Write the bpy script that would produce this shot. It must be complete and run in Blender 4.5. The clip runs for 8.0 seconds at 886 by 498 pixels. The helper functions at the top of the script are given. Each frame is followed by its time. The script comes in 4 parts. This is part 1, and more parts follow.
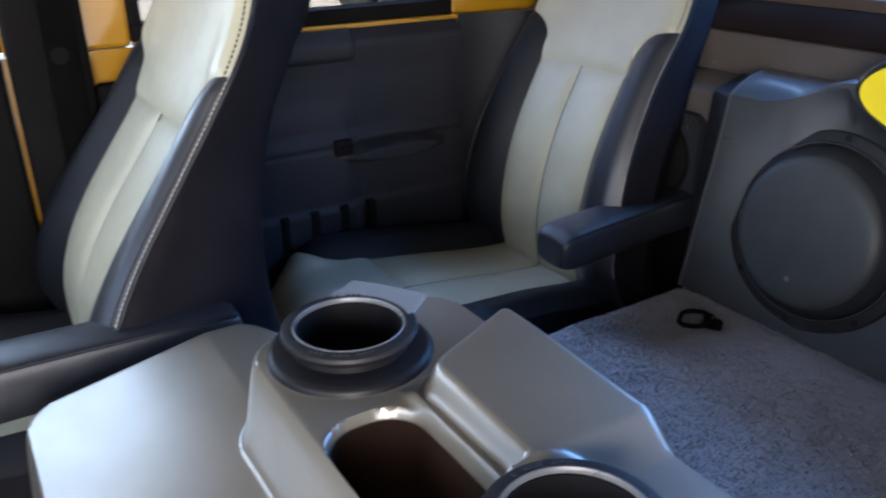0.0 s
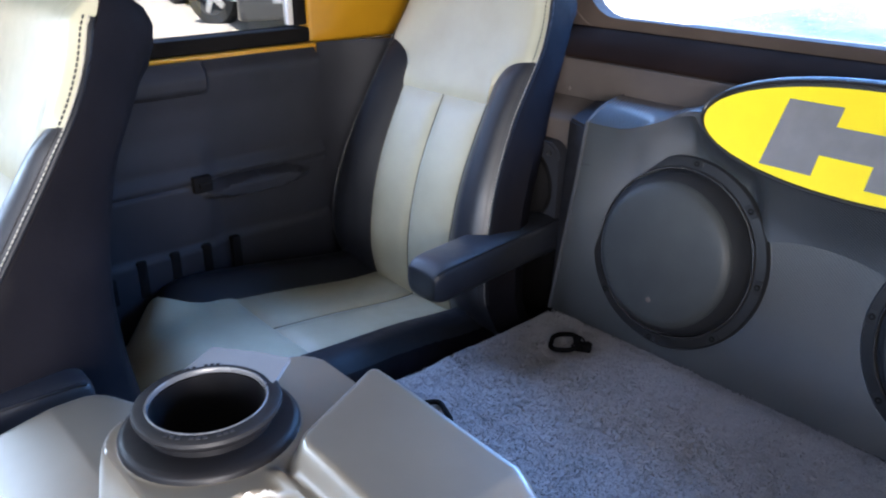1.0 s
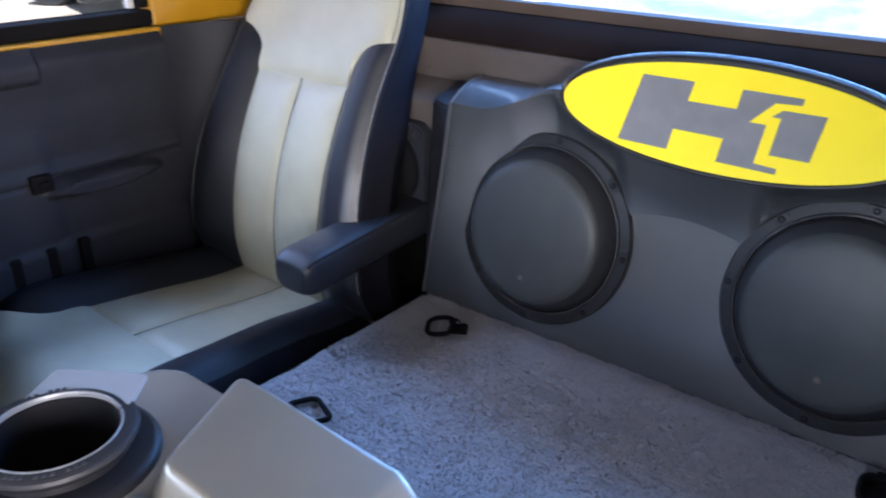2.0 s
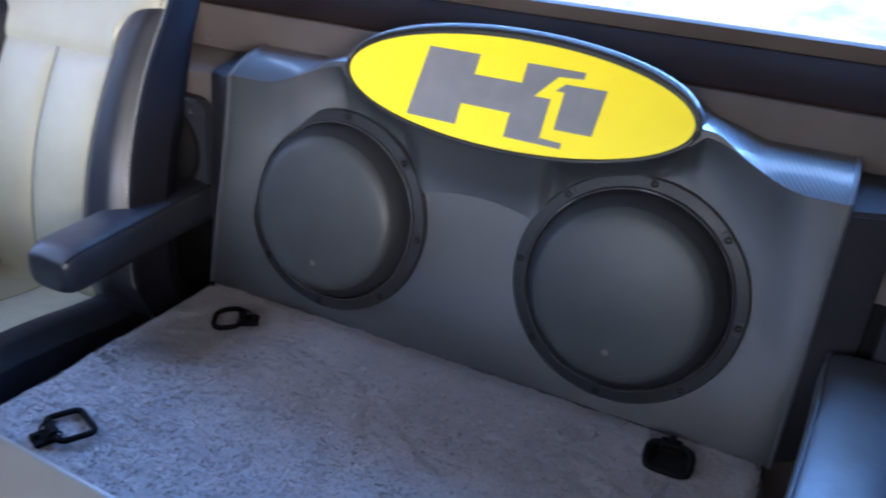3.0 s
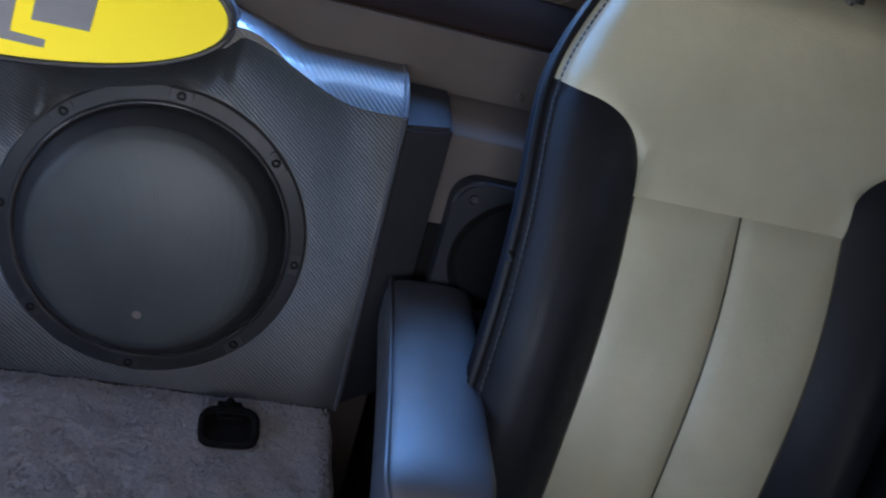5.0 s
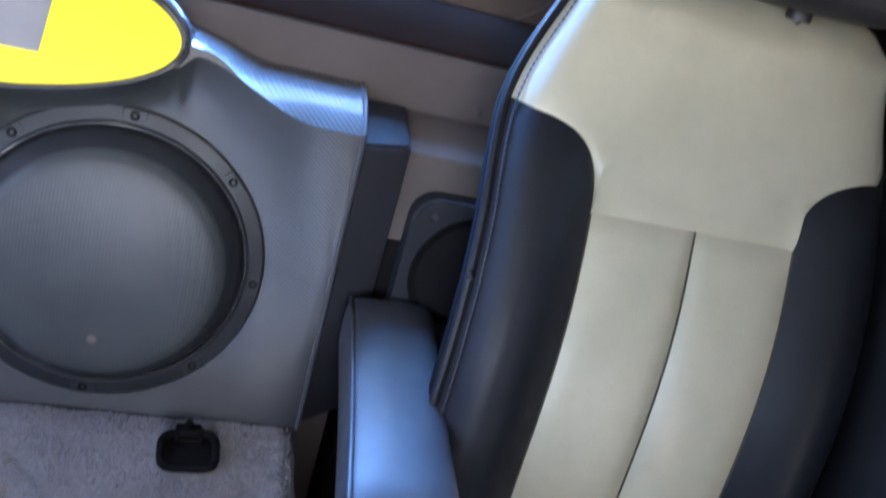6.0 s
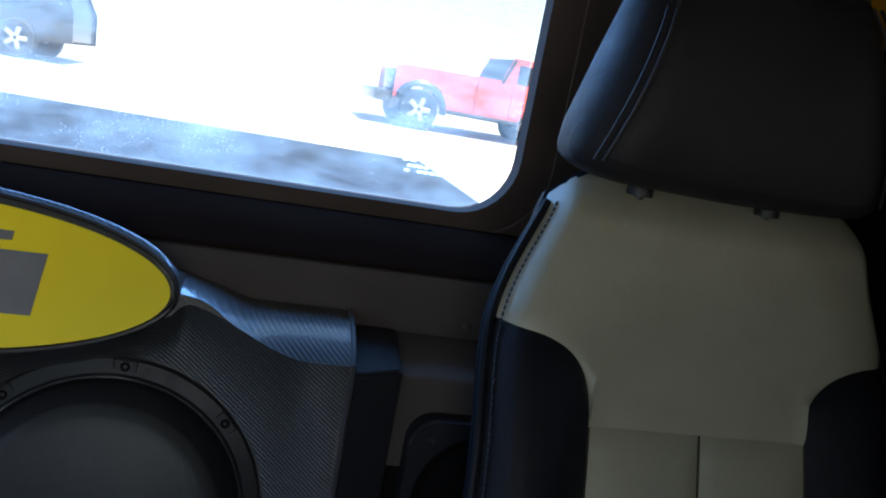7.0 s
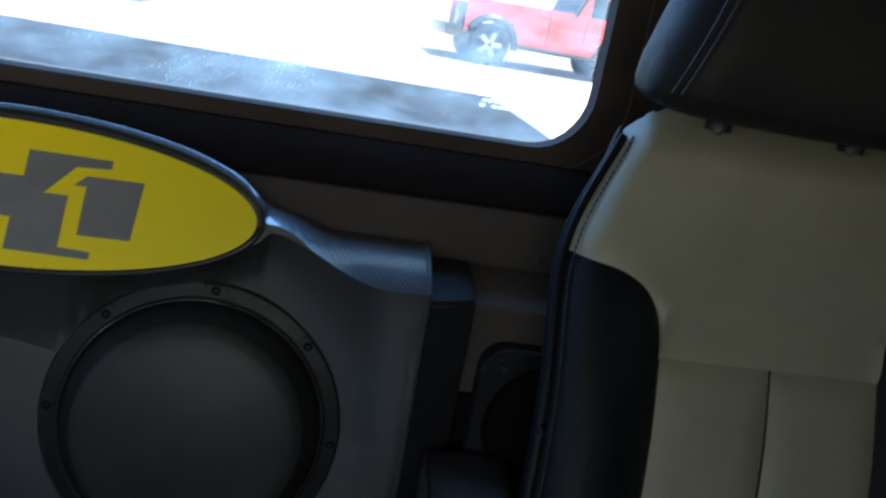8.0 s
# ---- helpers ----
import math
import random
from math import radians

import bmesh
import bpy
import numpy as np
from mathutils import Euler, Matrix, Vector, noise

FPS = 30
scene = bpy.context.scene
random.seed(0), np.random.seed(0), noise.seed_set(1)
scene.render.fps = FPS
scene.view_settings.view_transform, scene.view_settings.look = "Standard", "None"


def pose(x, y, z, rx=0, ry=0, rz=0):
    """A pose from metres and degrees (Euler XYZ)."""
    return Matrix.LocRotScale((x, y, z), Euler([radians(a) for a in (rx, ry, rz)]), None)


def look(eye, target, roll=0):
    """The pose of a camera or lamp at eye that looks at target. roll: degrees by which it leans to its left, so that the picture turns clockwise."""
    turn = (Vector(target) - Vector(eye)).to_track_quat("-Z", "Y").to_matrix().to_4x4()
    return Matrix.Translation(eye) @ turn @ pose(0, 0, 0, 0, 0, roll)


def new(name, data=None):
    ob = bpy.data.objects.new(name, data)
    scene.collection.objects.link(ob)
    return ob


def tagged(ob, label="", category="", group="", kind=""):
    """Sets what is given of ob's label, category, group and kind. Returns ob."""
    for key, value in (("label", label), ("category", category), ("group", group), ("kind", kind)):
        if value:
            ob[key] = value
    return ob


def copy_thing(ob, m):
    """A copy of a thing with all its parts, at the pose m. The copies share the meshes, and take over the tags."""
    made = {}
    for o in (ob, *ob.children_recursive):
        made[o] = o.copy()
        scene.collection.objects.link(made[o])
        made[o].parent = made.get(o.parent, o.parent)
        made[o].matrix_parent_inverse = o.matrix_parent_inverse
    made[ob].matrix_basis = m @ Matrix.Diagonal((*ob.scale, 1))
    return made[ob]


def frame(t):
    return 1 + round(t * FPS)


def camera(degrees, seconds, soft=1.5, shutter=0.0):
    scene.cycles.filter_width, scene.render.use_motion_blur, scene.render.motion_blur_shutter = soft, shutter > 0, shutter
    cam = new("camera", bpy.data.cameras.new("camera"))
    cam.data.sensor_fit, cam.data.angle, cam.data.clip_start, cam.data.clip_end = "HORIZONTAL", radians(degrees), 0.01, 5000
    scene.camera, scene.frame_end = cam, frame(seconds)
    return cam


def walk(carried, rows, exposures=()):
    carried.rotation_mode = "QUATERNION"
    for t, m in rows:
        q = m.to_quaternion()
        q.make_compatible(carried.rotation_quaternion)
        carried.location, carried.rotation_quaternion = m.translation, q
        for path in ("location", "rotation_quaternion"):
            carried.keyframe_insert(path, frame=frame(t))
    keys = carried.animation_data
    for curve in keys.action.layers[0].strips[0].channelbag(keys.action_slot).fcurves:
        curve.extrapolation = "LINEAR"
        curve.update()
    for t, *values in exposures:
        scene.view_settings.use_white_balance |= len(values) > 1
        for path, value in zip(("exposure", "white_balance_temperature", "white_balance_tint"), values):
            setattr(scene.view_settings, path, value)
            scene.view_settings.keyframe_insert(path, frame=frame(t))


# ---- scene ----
cam = camera(58.4, 8.0, soft=2.0, shutter=0.4)
PATH = [
    (0, (0.398, -1.05, 0.649), (-1.156, -0.082, -0.155), -0.6),
    (0.5, (0.379, -1.03, 0.666), (-1.061, 0.103, -0.136), 0.5),
    (1, (0.375, -1.018, 0.681), (-1.0, 0.203, -0.104), 0.2),
    (1.2, (0.372, -1.013, 0.681), (-0.972, 0.242, -0.106), 0.2),
    (2.3, (0.355, -0.974, 0.681), (-0.677, 0.513, -0.169), 1.1),
    (2.5, (0.362, -0.956, 0.684), (-0.603, 0.571, -0.176), 1.5),
    (3, (0.364, -0.913, 0.657), (-0.382, 0.734, -0.199), 4.6),
    (3.5, (0.345, -0.881, 0.654), (-0.181, 0.846, -0.208), 7.7),
    (4, (0.332, -0.818, 0.626), (0.065, 0.976, -0.217), 10.4),
    (4.5, (0.29, -0.759, 0.61), (0.471, 1.053, -0.217), 13.0),
    (4.7, (0.302, -0.748, 0.587), (0.628, 1.044, -0.24), 14.7),
    (5.8, (0.302, -0.736, 0.579), (0.862, 0.995, -0.25), 16.9),
    (6, (0.298, -0.734, 0.597), (0.858, 1.013, -0.201), 16.7),
    (6.5, (0.307, -0.719, 0.642), (0.828, 1.125, 0.069), 13.0),
    (7, (0.312, -0.723, 0.641), (0.78, 1.178, 0.258), 10.6),
    (7.5, (0.311, -0.726, 0.642), (0.746, 1.171, 0.209), 10.6),
    (8, (0.302, -0.742, 0.639), (0.625, 1.15, 0.076), 10.4),
]
EXPOSURES = [(0, 2.92, 6000, 14), (0.6, 3.44, 5900, 14), (2.5, 3.66, 5900, 18), (3.5, 3.76, 5900, 18), (4.1, 3.4, 6200, 16), (4.6, 3.2, 6300, 14), (5.2, 3.8, 6000, 18), (6.0, 4.64, 5950, 20), (6.4, 3.78, 6050, 14), (6.9, 2.15, 6200, 10), (7.5, 1.38, 6450, 6), (8, 1.75, 6650, 4)]
walk(cam, [(t, look(eye, target, roll)) for t, eye, target, roll in PATH], EXPOSURES)

# ---- world, sun, lights ----
world = bpy.data.worlds.new("sky")
scene.world = world
world.use_nodes = True
wn = world.node_tree.nodes
sky = wn.new("ShaderNodeTexSky")
sky.sky_type, sky.sun_disc = "NISHITA", False
sky.dust_density = 1.5
sky.sun_elevation, sky.sun_rotation = radians(66), radians(133)
world.node_tree.links.new(sky.outputs[0], wn["Background"].inputs[0])
wn["Background"].inputs[1].default_value = 0.105

sun = new("sun", bpy.data.lights.new("sun", "SUN"))
sun.data.energy, sun.data.angle, sun.data.color = 5.0, radians(0.6), (1.0, 0.95, 0.86)
sun.matrix_world = look((1.6, -1.5, 5.0), (0, 0, 0))


def window_lamp(name, eye, target, sx, sy, power, color, spread=180):
    lamp = new(name, bpy.data.lights.new(name, "AREA"))
    lamp.data.shape, lamp.data.size, lamp.data.size_y = "RECTANGLE", sx, sy
    lamp.data.energy, lamp.data.color = power, color
    lamp.data.spread = radians(spread)
    lamp.matrix_world = look(eye, target)
    return lamp


# added lamp above the load bed, stands in for sky behind the rear window
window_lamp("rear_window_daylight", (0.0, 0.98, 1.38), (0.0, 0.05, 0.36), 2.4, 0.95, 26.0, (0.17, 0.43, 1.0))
window_lamp("windscreen_daylight", (0.34, -1.955, 0.61), (0.10, -0.6, 0.42), 0.62, 0.38, 0.9, (1.0, 0.95, 0.87))
window_lamp("doorway_daylight", (1.04, -1.40, 0.42), (-0.78, -0.20, 0.30), 0.70, 0.60, 2.3, (1.0, 0.90, 0.79), 105)
window_lamp("west_window_daylight", (-1.16, -1.40, 0.66), (0.0, -1.02, 0.46), 0.80, 0.36, 1.25, (0.72, 0.85, 1.0))
# added lamp outside, out of sight, stands in for sky at the rear side window
window_lamp("west_rear_window_daylight", (-1.62, -0.50, 1.12), (-0.55, -0.30, 0.20), 0.70, 0.60, 5.0, (0.42, 0.60, 1.0))


# ---- materials ----
def material(name, color, rough=0.5, metal=0.0, spec=0.5, coat=0.0):
    m = bpy.data.materials.new(name)
    m.use_nodes = True
    b = m.node_tree.nodes["Principled BSDF"]
    b.inputs["Base Color"].default_value = (*color, 1)
    b.inputs["Roughness"].default_value = rough
    b.inputs["Metallic"].default_value = metal
    b.inputs["Specular IOR Level"].default_value = spec
    b.inputs["Coat Weight"].default_value = coat
    m.diffuse_color = (*color, 1)
    return m


def coords(m, scale=(1, 1, 1), turn=(0, 0, 0)):
    n, l = m.node_tree.nodes, m.node_tree.links
    c, g = n.new("ShaderNodeTexCoord"), n.new("ShaderNodeMapping")
    g.inputs["Scale"].default_value = scale
    g.inputs["Rotation"].default_value = [radians(a) for a in turn]
    l.new(c.outputs["Object"], g.inputs["Vector"])
    return g.outputs[0]


def noise_tex(m, scale, detail=4.0, rough=0.55, vec=None):
    n, l = m.node_tree.nodes, m.node_tree.links
    t = n.new("ShaderNodeTexNoise")
    t.inputs["Scale"].default_value, t.inputs["Detail"].default_value, t.inputs["Roughness"].default_value = scale, detail, rough
    l.new(vec or coords(m), t.inputs["Vector"])
    return t.outputs["Fac"]


def ramp(m, fac, stops):
    n, l = m.node_tree.nodes, m.node_tree.links
    r = n.new("ShaderNodeValToRGB")
    while len(r.color_ramp.elements) < len(stops):
        r.color_ramp.elements.new(0.5)
    for e, (p, c) in zip(r.color_ramp.elements, stops):
        e.position, e.color = p, (*c, 1)
    l.new(fac, r.inputs[0])
    return r.outputs[0]


def grey(v):
    return (v, v, v)


def tint(m, fac, low, high, lo=0.3, hi=0.7):
    """Base colour that wanders between two colours."""
    m.node_tree.links.new(ramp(m, fac, [(lo, low), (hi, high)]), m.node_tree.nodes["Principled BSDF"].inputs["Base Color"])


def rough_by(m, fac, low, high, lo=0.3, hi=0.7):
    m.node_tree.links.new(ramp(m, fac, [(lo, grey(low)), (hi, grey(high))]), m.node_tree.nodes["Principled BSDF"].inputs["Roughness"])


def bump(m, height, strength=0.3, distance=0.001):
    n, l = m.node_tree.nodes, m.node_tree.links
    b = n.new("ShaderNodeBump")
    b.inputs["Strength"].default_value, b.inputs["Distance"].default_value = strength, distance
    l.new(height, b.inputs["Height"])
    target = n["Principled BSDF"].inputs["Normal"]
    if target.is_linked:
        l.new(target.links[0].from_socket, b.inputs["Normal"])
    l.new(b.outputs[0], target)


def leather(name, low, high, rough, coat, spec=0.5):
    m = material(name, high, rough, spec=spec, coat=coat)
    m.node_tree.nodes["Principled BSDF"].inputs["Coat Roughness"].default_value = 0.38
    tint(m, noise_tex(m, 9, 5), low, high)
    rough_by(m, noise_tex(m, 40, 3), rough - 0.05, rough + 0.08)
    n, l = m.node_tree.nodes, m.node_tree.links
    v = n.new("ShaderNodeTexVoronoi")
    v.inputs["Scale"].default_value = 520
    l.new(coords(m), v.inputs["Vector"])
    bump(m, v.outputs["Distance"], 0.22, 0.0006)
    bump(m, noise_tex(m, 22, 4), 0.35, 0.004)
    return m


light_leather = leather("light_leather", (0.285, 0.276, 0.200), (0.345, 0.335, 0.246), 0.42, 0.35)
dark_leather = leather("dark_leather", (0.0065, 0.0071, 0.0094), (0.0105, 0.0115, 0.0145), 0.46, 0.04, 0.15)
# the black leather again, set darker for seat sides that lie in shade
shell_leather = leather("shell_leather", (0.0035, 0.0031, 0.0042), (0.0062, 0.0055, 0.007), 0.68, 0.0)
shell_leather.node_tree.nodes["Principled BSDF"].inputs["Specular IOR Level"].default_value = 0.06

# right armrest's black leather, lighter and glossier to hold the window's sheen
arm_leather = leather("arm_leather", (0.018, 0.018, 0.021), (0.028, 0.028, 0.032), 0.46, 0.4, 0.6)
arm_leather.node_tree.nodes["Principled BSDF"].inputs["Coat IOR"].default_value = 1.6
# lit copy of the black leather: gloss raised for bolsters and armrests in glare
glare_leather = leather("glare_leather", (0.007, 0.0075, 0.010), (0.012, 0.013, 0.017), 0.38, 0.5, 0.4)
glare_leather.node_tree.nodes["Principled BSDF"].inputs["Coat Roughness"].default_value = 0.42
headrest_leather = leather("headrest_leather", (0.012, 0.012, 0.0135), (0.018, 0.018, 0.020), 0.52, 0.0, 0.2)
filler_vinyl = leather("filler_vinyl", (0.016, 0.016, 0.019), (0.024, 0.024, 0.028), 0.62, 0.0, 0.15)
thread = material("thread", (0.30, 0.29, 0.26), 0.7)
seam_black = material("seam_black", (0.012, 0.012, 0.014), 0.6)
seam_grey = material("seam_grey", (0.048, 0.045, 0.036), 0.8, spec=0.1)


def plastic(name, low, high, rough, grain=700, strength=0.25):
    m = material(name, high, rough)
    tint(m, noise_tex(m, 6, 5), low, high)
    rough_by(m, noise_tex(m, 30, 4), rough - 0.06, rough + 0.08)
    bump(m, noise_tex(m, grain, 2), strength, 0.0005)
    return m


door_plastic = plastic("door_plastic", (0.013, 0.0135, 0.0165), (0.020, 0.0205, 0.0245), 0.50)
door_plastic.node_tree.nodes["Principled BSDF"].inputs["Specular IOR Level"].default_value = 0.16
trim_tan = plastic("trim_tan", (0.058, 0.048, 0.043), (0.079, 0.066, 0.060), 0.74)
trim_tan.node_tree.nodes["Principled BSDF"].inputs["Specular IOR Level"].default_value = 0.18
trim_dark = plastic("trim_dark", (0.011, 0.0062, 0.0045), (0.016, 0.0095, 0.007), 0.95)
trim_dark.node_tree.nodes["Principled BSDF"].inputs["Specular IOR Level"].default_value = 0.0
trim_mid = plastic("trim_mid", (0.058, 0.045, 0.038), (0.082, 0.064, 0.055), 0.9)
trim_mid.node_tree.nodes["Principled BSDF"].inputs["Specular IOR Level"].default_value = 0.05
trim_brown = plastic("trim_brown", (0.098, 0.078, 0.067), (0.135, 0.110, 0.096), 0.82)
trim_brown.node_tree.nodes["Principled BSDF"].inputs["Specular IOR Level"].default_value = 0.12
black_plastic = plastic("black_plastic", (0.010, 0.010, 0.012), (0.018, 0.018, 0.020), 0.38)
flange_black = plastic("flange_black", (0.013, 0.0135, 0.015), (0.020, 0.0205, 0.022), 0.40)
flange_black.node_tree.nodes["Principled BSDF"].inputs["Specular IOR Level"].default_value = 0.22
cup_black = material("cup_black", (0.006, 0.006, 0.007), 0.42, spec=0.15)
rough_by(cup_black, noise_tex(cup_black, 60, 4), 0.34, 0.50)
lining_black = plastic("lining_black", (0.0045, 0.0042, 0.0042), (0.008, 0.0074, 0.0074), 0.85)
lining_black.node_tree.nodes["Principled BSDF"].inputs["Specular IOR Level"].default_value = 0.04
black_rubber = plastic("black_rubber", (0.012, 0.012, 0.014), (0.020, 0.020, 0.022), 0.55)
headliner = plastic("headliner", (0.19, 0.18, 0.165), (0.24, 0.23, 0.21), 0.9)
console_paint = material("console_paint", (0.20, 0.18, 0.15), 0.30, metal=0.4, coat=0.6)
console_paint.node_tree.nodes["Principled BSDF"].inputs["Coat IOR"].default_value = 1.8
tint(console_paint, noise_tex(console_paint, 7, 5), (0.125, 0.112, 0.088), (0.172, 0.156, 0.126), 0.25, 0.75)
rough_by(console_paint, noise_tex(console_paint, 26, 5), 0.285, 0.40, 0.3, 0.8)
console_paint.node_tree.nodes["Principled BSDF"].inputs["Coat Roughness"].default_value = 0.285
bump(console_paint, noise_tex(console_paint, 420, 2), 0.10, 0.0004)
yellow_paint = material("yellow_paint", (0.62, 0.30, 0.008), 0.28, coat=0.4)
tint(yellow_paint, noise_tex(yellow_paint, 5, 4), (0.29, 0.140, 0.004), (0.35, 0.175, 0.006))
badge_yellow = material("badge_yellow", (0.86, 0.66, 0.01), 0.36)
tint(badge_yellow, noise_tex(badge_yellow, 14, 4), (0.89, 0.705, 0.009), (0.93, 0.75, 0.013))
badge_grey = material("badge_grey", (0.17, 0.17, 0.18), 0.42)
tint(badge_grey, noise_tex(badge_grey, 30, 4), (0.155, 0.157, 0.168), (0.19, 0.19, 0.20))
worn_print = material("worn_print", (0.008, 0.008, 0.009), 0.7)
cup_ring_grey = plastic("cup_ring_grey", (0.009, 0.0092, 0.0105), (0.015, 0.0153, 0.017), 0.46)
cup_ring_grey.node_tree.nodes["Principled BSDF"].inputs["Specular IOR Level"].default_value = 0.14
lip_grey = plastic("lip_grey", (0.065, 0.067, 0.072), (0.095, 0.097, 0.103), 0.30)
tab_grey = plastic("tab_grey", (0.13, 0.133, 0.137), (0.18, 0.183, 0.188), 0.42)
alloy_bright = material("alloy_bright", (0.55, 0.53, 0.50), 0.4, metal=0.3)
rim_metal = material("rim_metal", (0.20, 0.20, 0.21), 0.24, metal=0.8)


def weave_material():
    """Black woven vinyl with fine slanting ribs."""
    m = material("woven_vinyl", (0.045, 0.049, 0.053), 0.34, spec=0.6, coat=1.0)
    m.node_tree.nodes["Principled BSDF"].inputs["Coat IOR"].default_value = 1.75
    m.node_tree.nodes["Principled BSDF"].inputs["Coat Roughness"].default_value = 0.16
    tint(m, noise_tex(m, 7, 4), (0.023, 0.0250, 0.0260), (0.033, 0.0355, 0.0362))
    n, l = m.node_tree.nodes, m.node_tree.links
    w = n.new("ShaderNodeTexWave")
    w.wave_type, w.bands_direction = "BANDS", "X"
    w.inputs["Scale"].default_value, w.inputs["Distortion"].default_value = 84, 0.2
    l.new(coords(m, turn=(0, 52, 0)), w.inputs["Vector"])
    w2 = n.new("ShaderNodeTexWave")
    w2.inputs["Scale"].default_value = 120
    l.new(coords(m, turn=(0, -38, 0)), w2.inputs["Vector"])
    mul = n.new("ShaderNodeMath")
    mul.operation = "MULTIPLY_ADD"
    l.new(w2.outputs["Fac"], mul.inputs[0])
    mul.inputs[1].default_value = 0.35
    l.new(w.outputs["Fac"], mul.inputs[2])
    bump(m, mul.outputs[0], 0.62, 0.0008)
    return m


woven_vinyl = weave_material()
cord_grey = material("cord_grey", (0.05, 0.05, 0.055), 0.3)


def mesh_material():
    m = material("cone_fabric", (0.045, 0.05, 0.054), 0.45)
    m.node_tree.nodes["Principled BSDF"].inputs["Specular IOR Level"].default_value = 0.3
    tint(m, noise_tex(m, 12, 4), (0.028, 0.030, 0.030), (0.040, 0.043, 0.042))
    n, l = m.node_tree.nodes, m.node_tree.links
    for turn, k in ((14, 0.16), (104, 0.12)):
        w = n.new("ShaderNodeTexWave")
        w.inputs["Scale"].default_value = 95
        l.new(coords(m, turn=(0, turn, 0)), w.inputs["Vector"])
        bump(m, w.outputs["Fac"], k, 0.0004)
    return m


cone_fabric = mesh_material()


def carpet_material():
    m = material("carpet_pile", (0.2, 0.19, 0.18), 0.95, spec=0.1)
    n, l = m.node_tree.nodes, m.node_tree.links
    a = noise_tex(m, 11, 5)
    b = noise_tex(m, 260, 3)
    mix = n.new("ShaderNodeMath")
    mix.operation = "MULTIPLY_ADD"
    l.new(b, mix.inputs[0])
    mix.inputs[1].default_value = 0.8
    l.new(a, mix.inputs[2])
    tint(m, mix.outputs[0], (0.136, 0.131, 0.136), (0.226, 0.217, 0.219), 0.35, 1.45)
    bump(m, b, 0.6, 0.003)
    bump(m, noise_tex(m, 45, 4), 0.8, 0.007)
    bump(m, noise_tex(m, 26, 3, 0.6, coords(m, (0.55, 1.5, 1), (0, 0, 14))), 0.6, 0.008)
    return m


carpet_pile = carpet_material()


def glass_material(name, color):
    m = bpy.data.materials.new(name)
    m.use_nodes = True
    n, l = m.node_tree.nodes, m.node_tree.links
    n.remove(n["Principled BSDF"])
    tr, gl, mix = n.new("ShaderNodeBsdfTransparent"), n.new("ShaderNodeBsdfGlossy"), n.new("ShaderNodeMixShader")
    tr.inputs[0].default_value = (*color, 1)
    gl.inputs["Roughness"].default_value = 0.03
    fr = n.new("ShaderNodeFresnel")
    fr.inputs[0].default_value = 1.45
    l.new(fr.outputs[0], mix.inputs[0])
    l.new(tr.outputs[0], mix.inputs[1])
    l.new(gl.outputs[0], mix.inputs[2])
    l.new(mix.outputs[0], n["Material Output"].inputs[0])
    return m


clear_glass = glass_material("clear_glass", (0.92, 0.95, 0.95))
tinted_glass = glass_material("tinted_glass", (0.40, 0.40, 0.385))


def dirty_glass_material():
    """Pane with dried water drops and dusty smears towards its lower edge."""
    m = glass_material("dirty_glass", (0.9, 0.94, 0.96))
    n, l = m.node_tree.nodes, m.node_tree.links
    out = n["Material Output"]
    base = out.inputs[0].links[0].from_socket
    dirt = n.new("ShaderNodeBsdfTranslucent")
    dirt.inputs[0].default_value = (0.80, 0.72, 0.60, 1)
    haze = ramp(m, noise_tex(m, 6, 6, 0.65, coords(m, (1.0, 1, 2.6), (0, 18, 0))), [(0.40, grey(0.045)), (0.74, grey(0.42))])
    v = n.new("ShaderNodeTexVoronoi")
    v.inputs["Scale"].default_value = 190
    l.new(coords(m, (1, 1, 0.8)), v.inputs["Vector"])
    drops = ramp(m, v.outputs["Distance"], [(0.13, grey(0.32)), (0.22, grey(0.0))])
    patch = ramp(m, noise_tex(m, 13, 4), [(0.44, grey(0.0)), (0.60, grey(1.0))])
    k, s = n.new("ShaderNodeMath"), n.new("ShaderNodeMath")
    k.operation, s.operation = "MULTIPLY", "ADD"
    l.new(drops, k.inputs[0])
    l.new(patch, k.inputs[1])
    l.new(k.outputs[0], s.inputs[0])
    l.new(haze, s.inputs[1])
    mix = n.new("ShaderNodeMixShader")
    l.new(s.outputs[0], mix.inputs[0])
    l.new(base, mix.inputs[1])
    l.new(dirt.outputs[0], mix.inputs[2])
    l.new(mix.outputs[0], out.inputs[0])
    return m


dirty_glass = dirty_glass_material()


def print_material():
    """White ceramic print on glass: daylight shines through it."""
    m = bpy.data.materials.new("white_print")
    m.use_nodes = True
    n, l = m.node_tree.nodes, m.node_tree.links
    n.remove(n["Principled BSDF"])
    t = n.new("ShaderNodeBsdfTranslucent")
    t.inputs[0].default_value = (0.95, 0.90, 0.82, 1)
    tr, add = n.new("ShaderNodeBsdfTransparent"), n.new("ShaderNodeAddShader")
    tr.inputs[0].default_value = (0.7, 0.7, 0.7, 1)
    l.new(tr.outputs[0], add.inputs[0])
    l.new(t.outputs[0], add.inputs[1])
    l.new(add.outputs[0], n["Material Output"].inputs[0])
    return m


white_print = print_material()

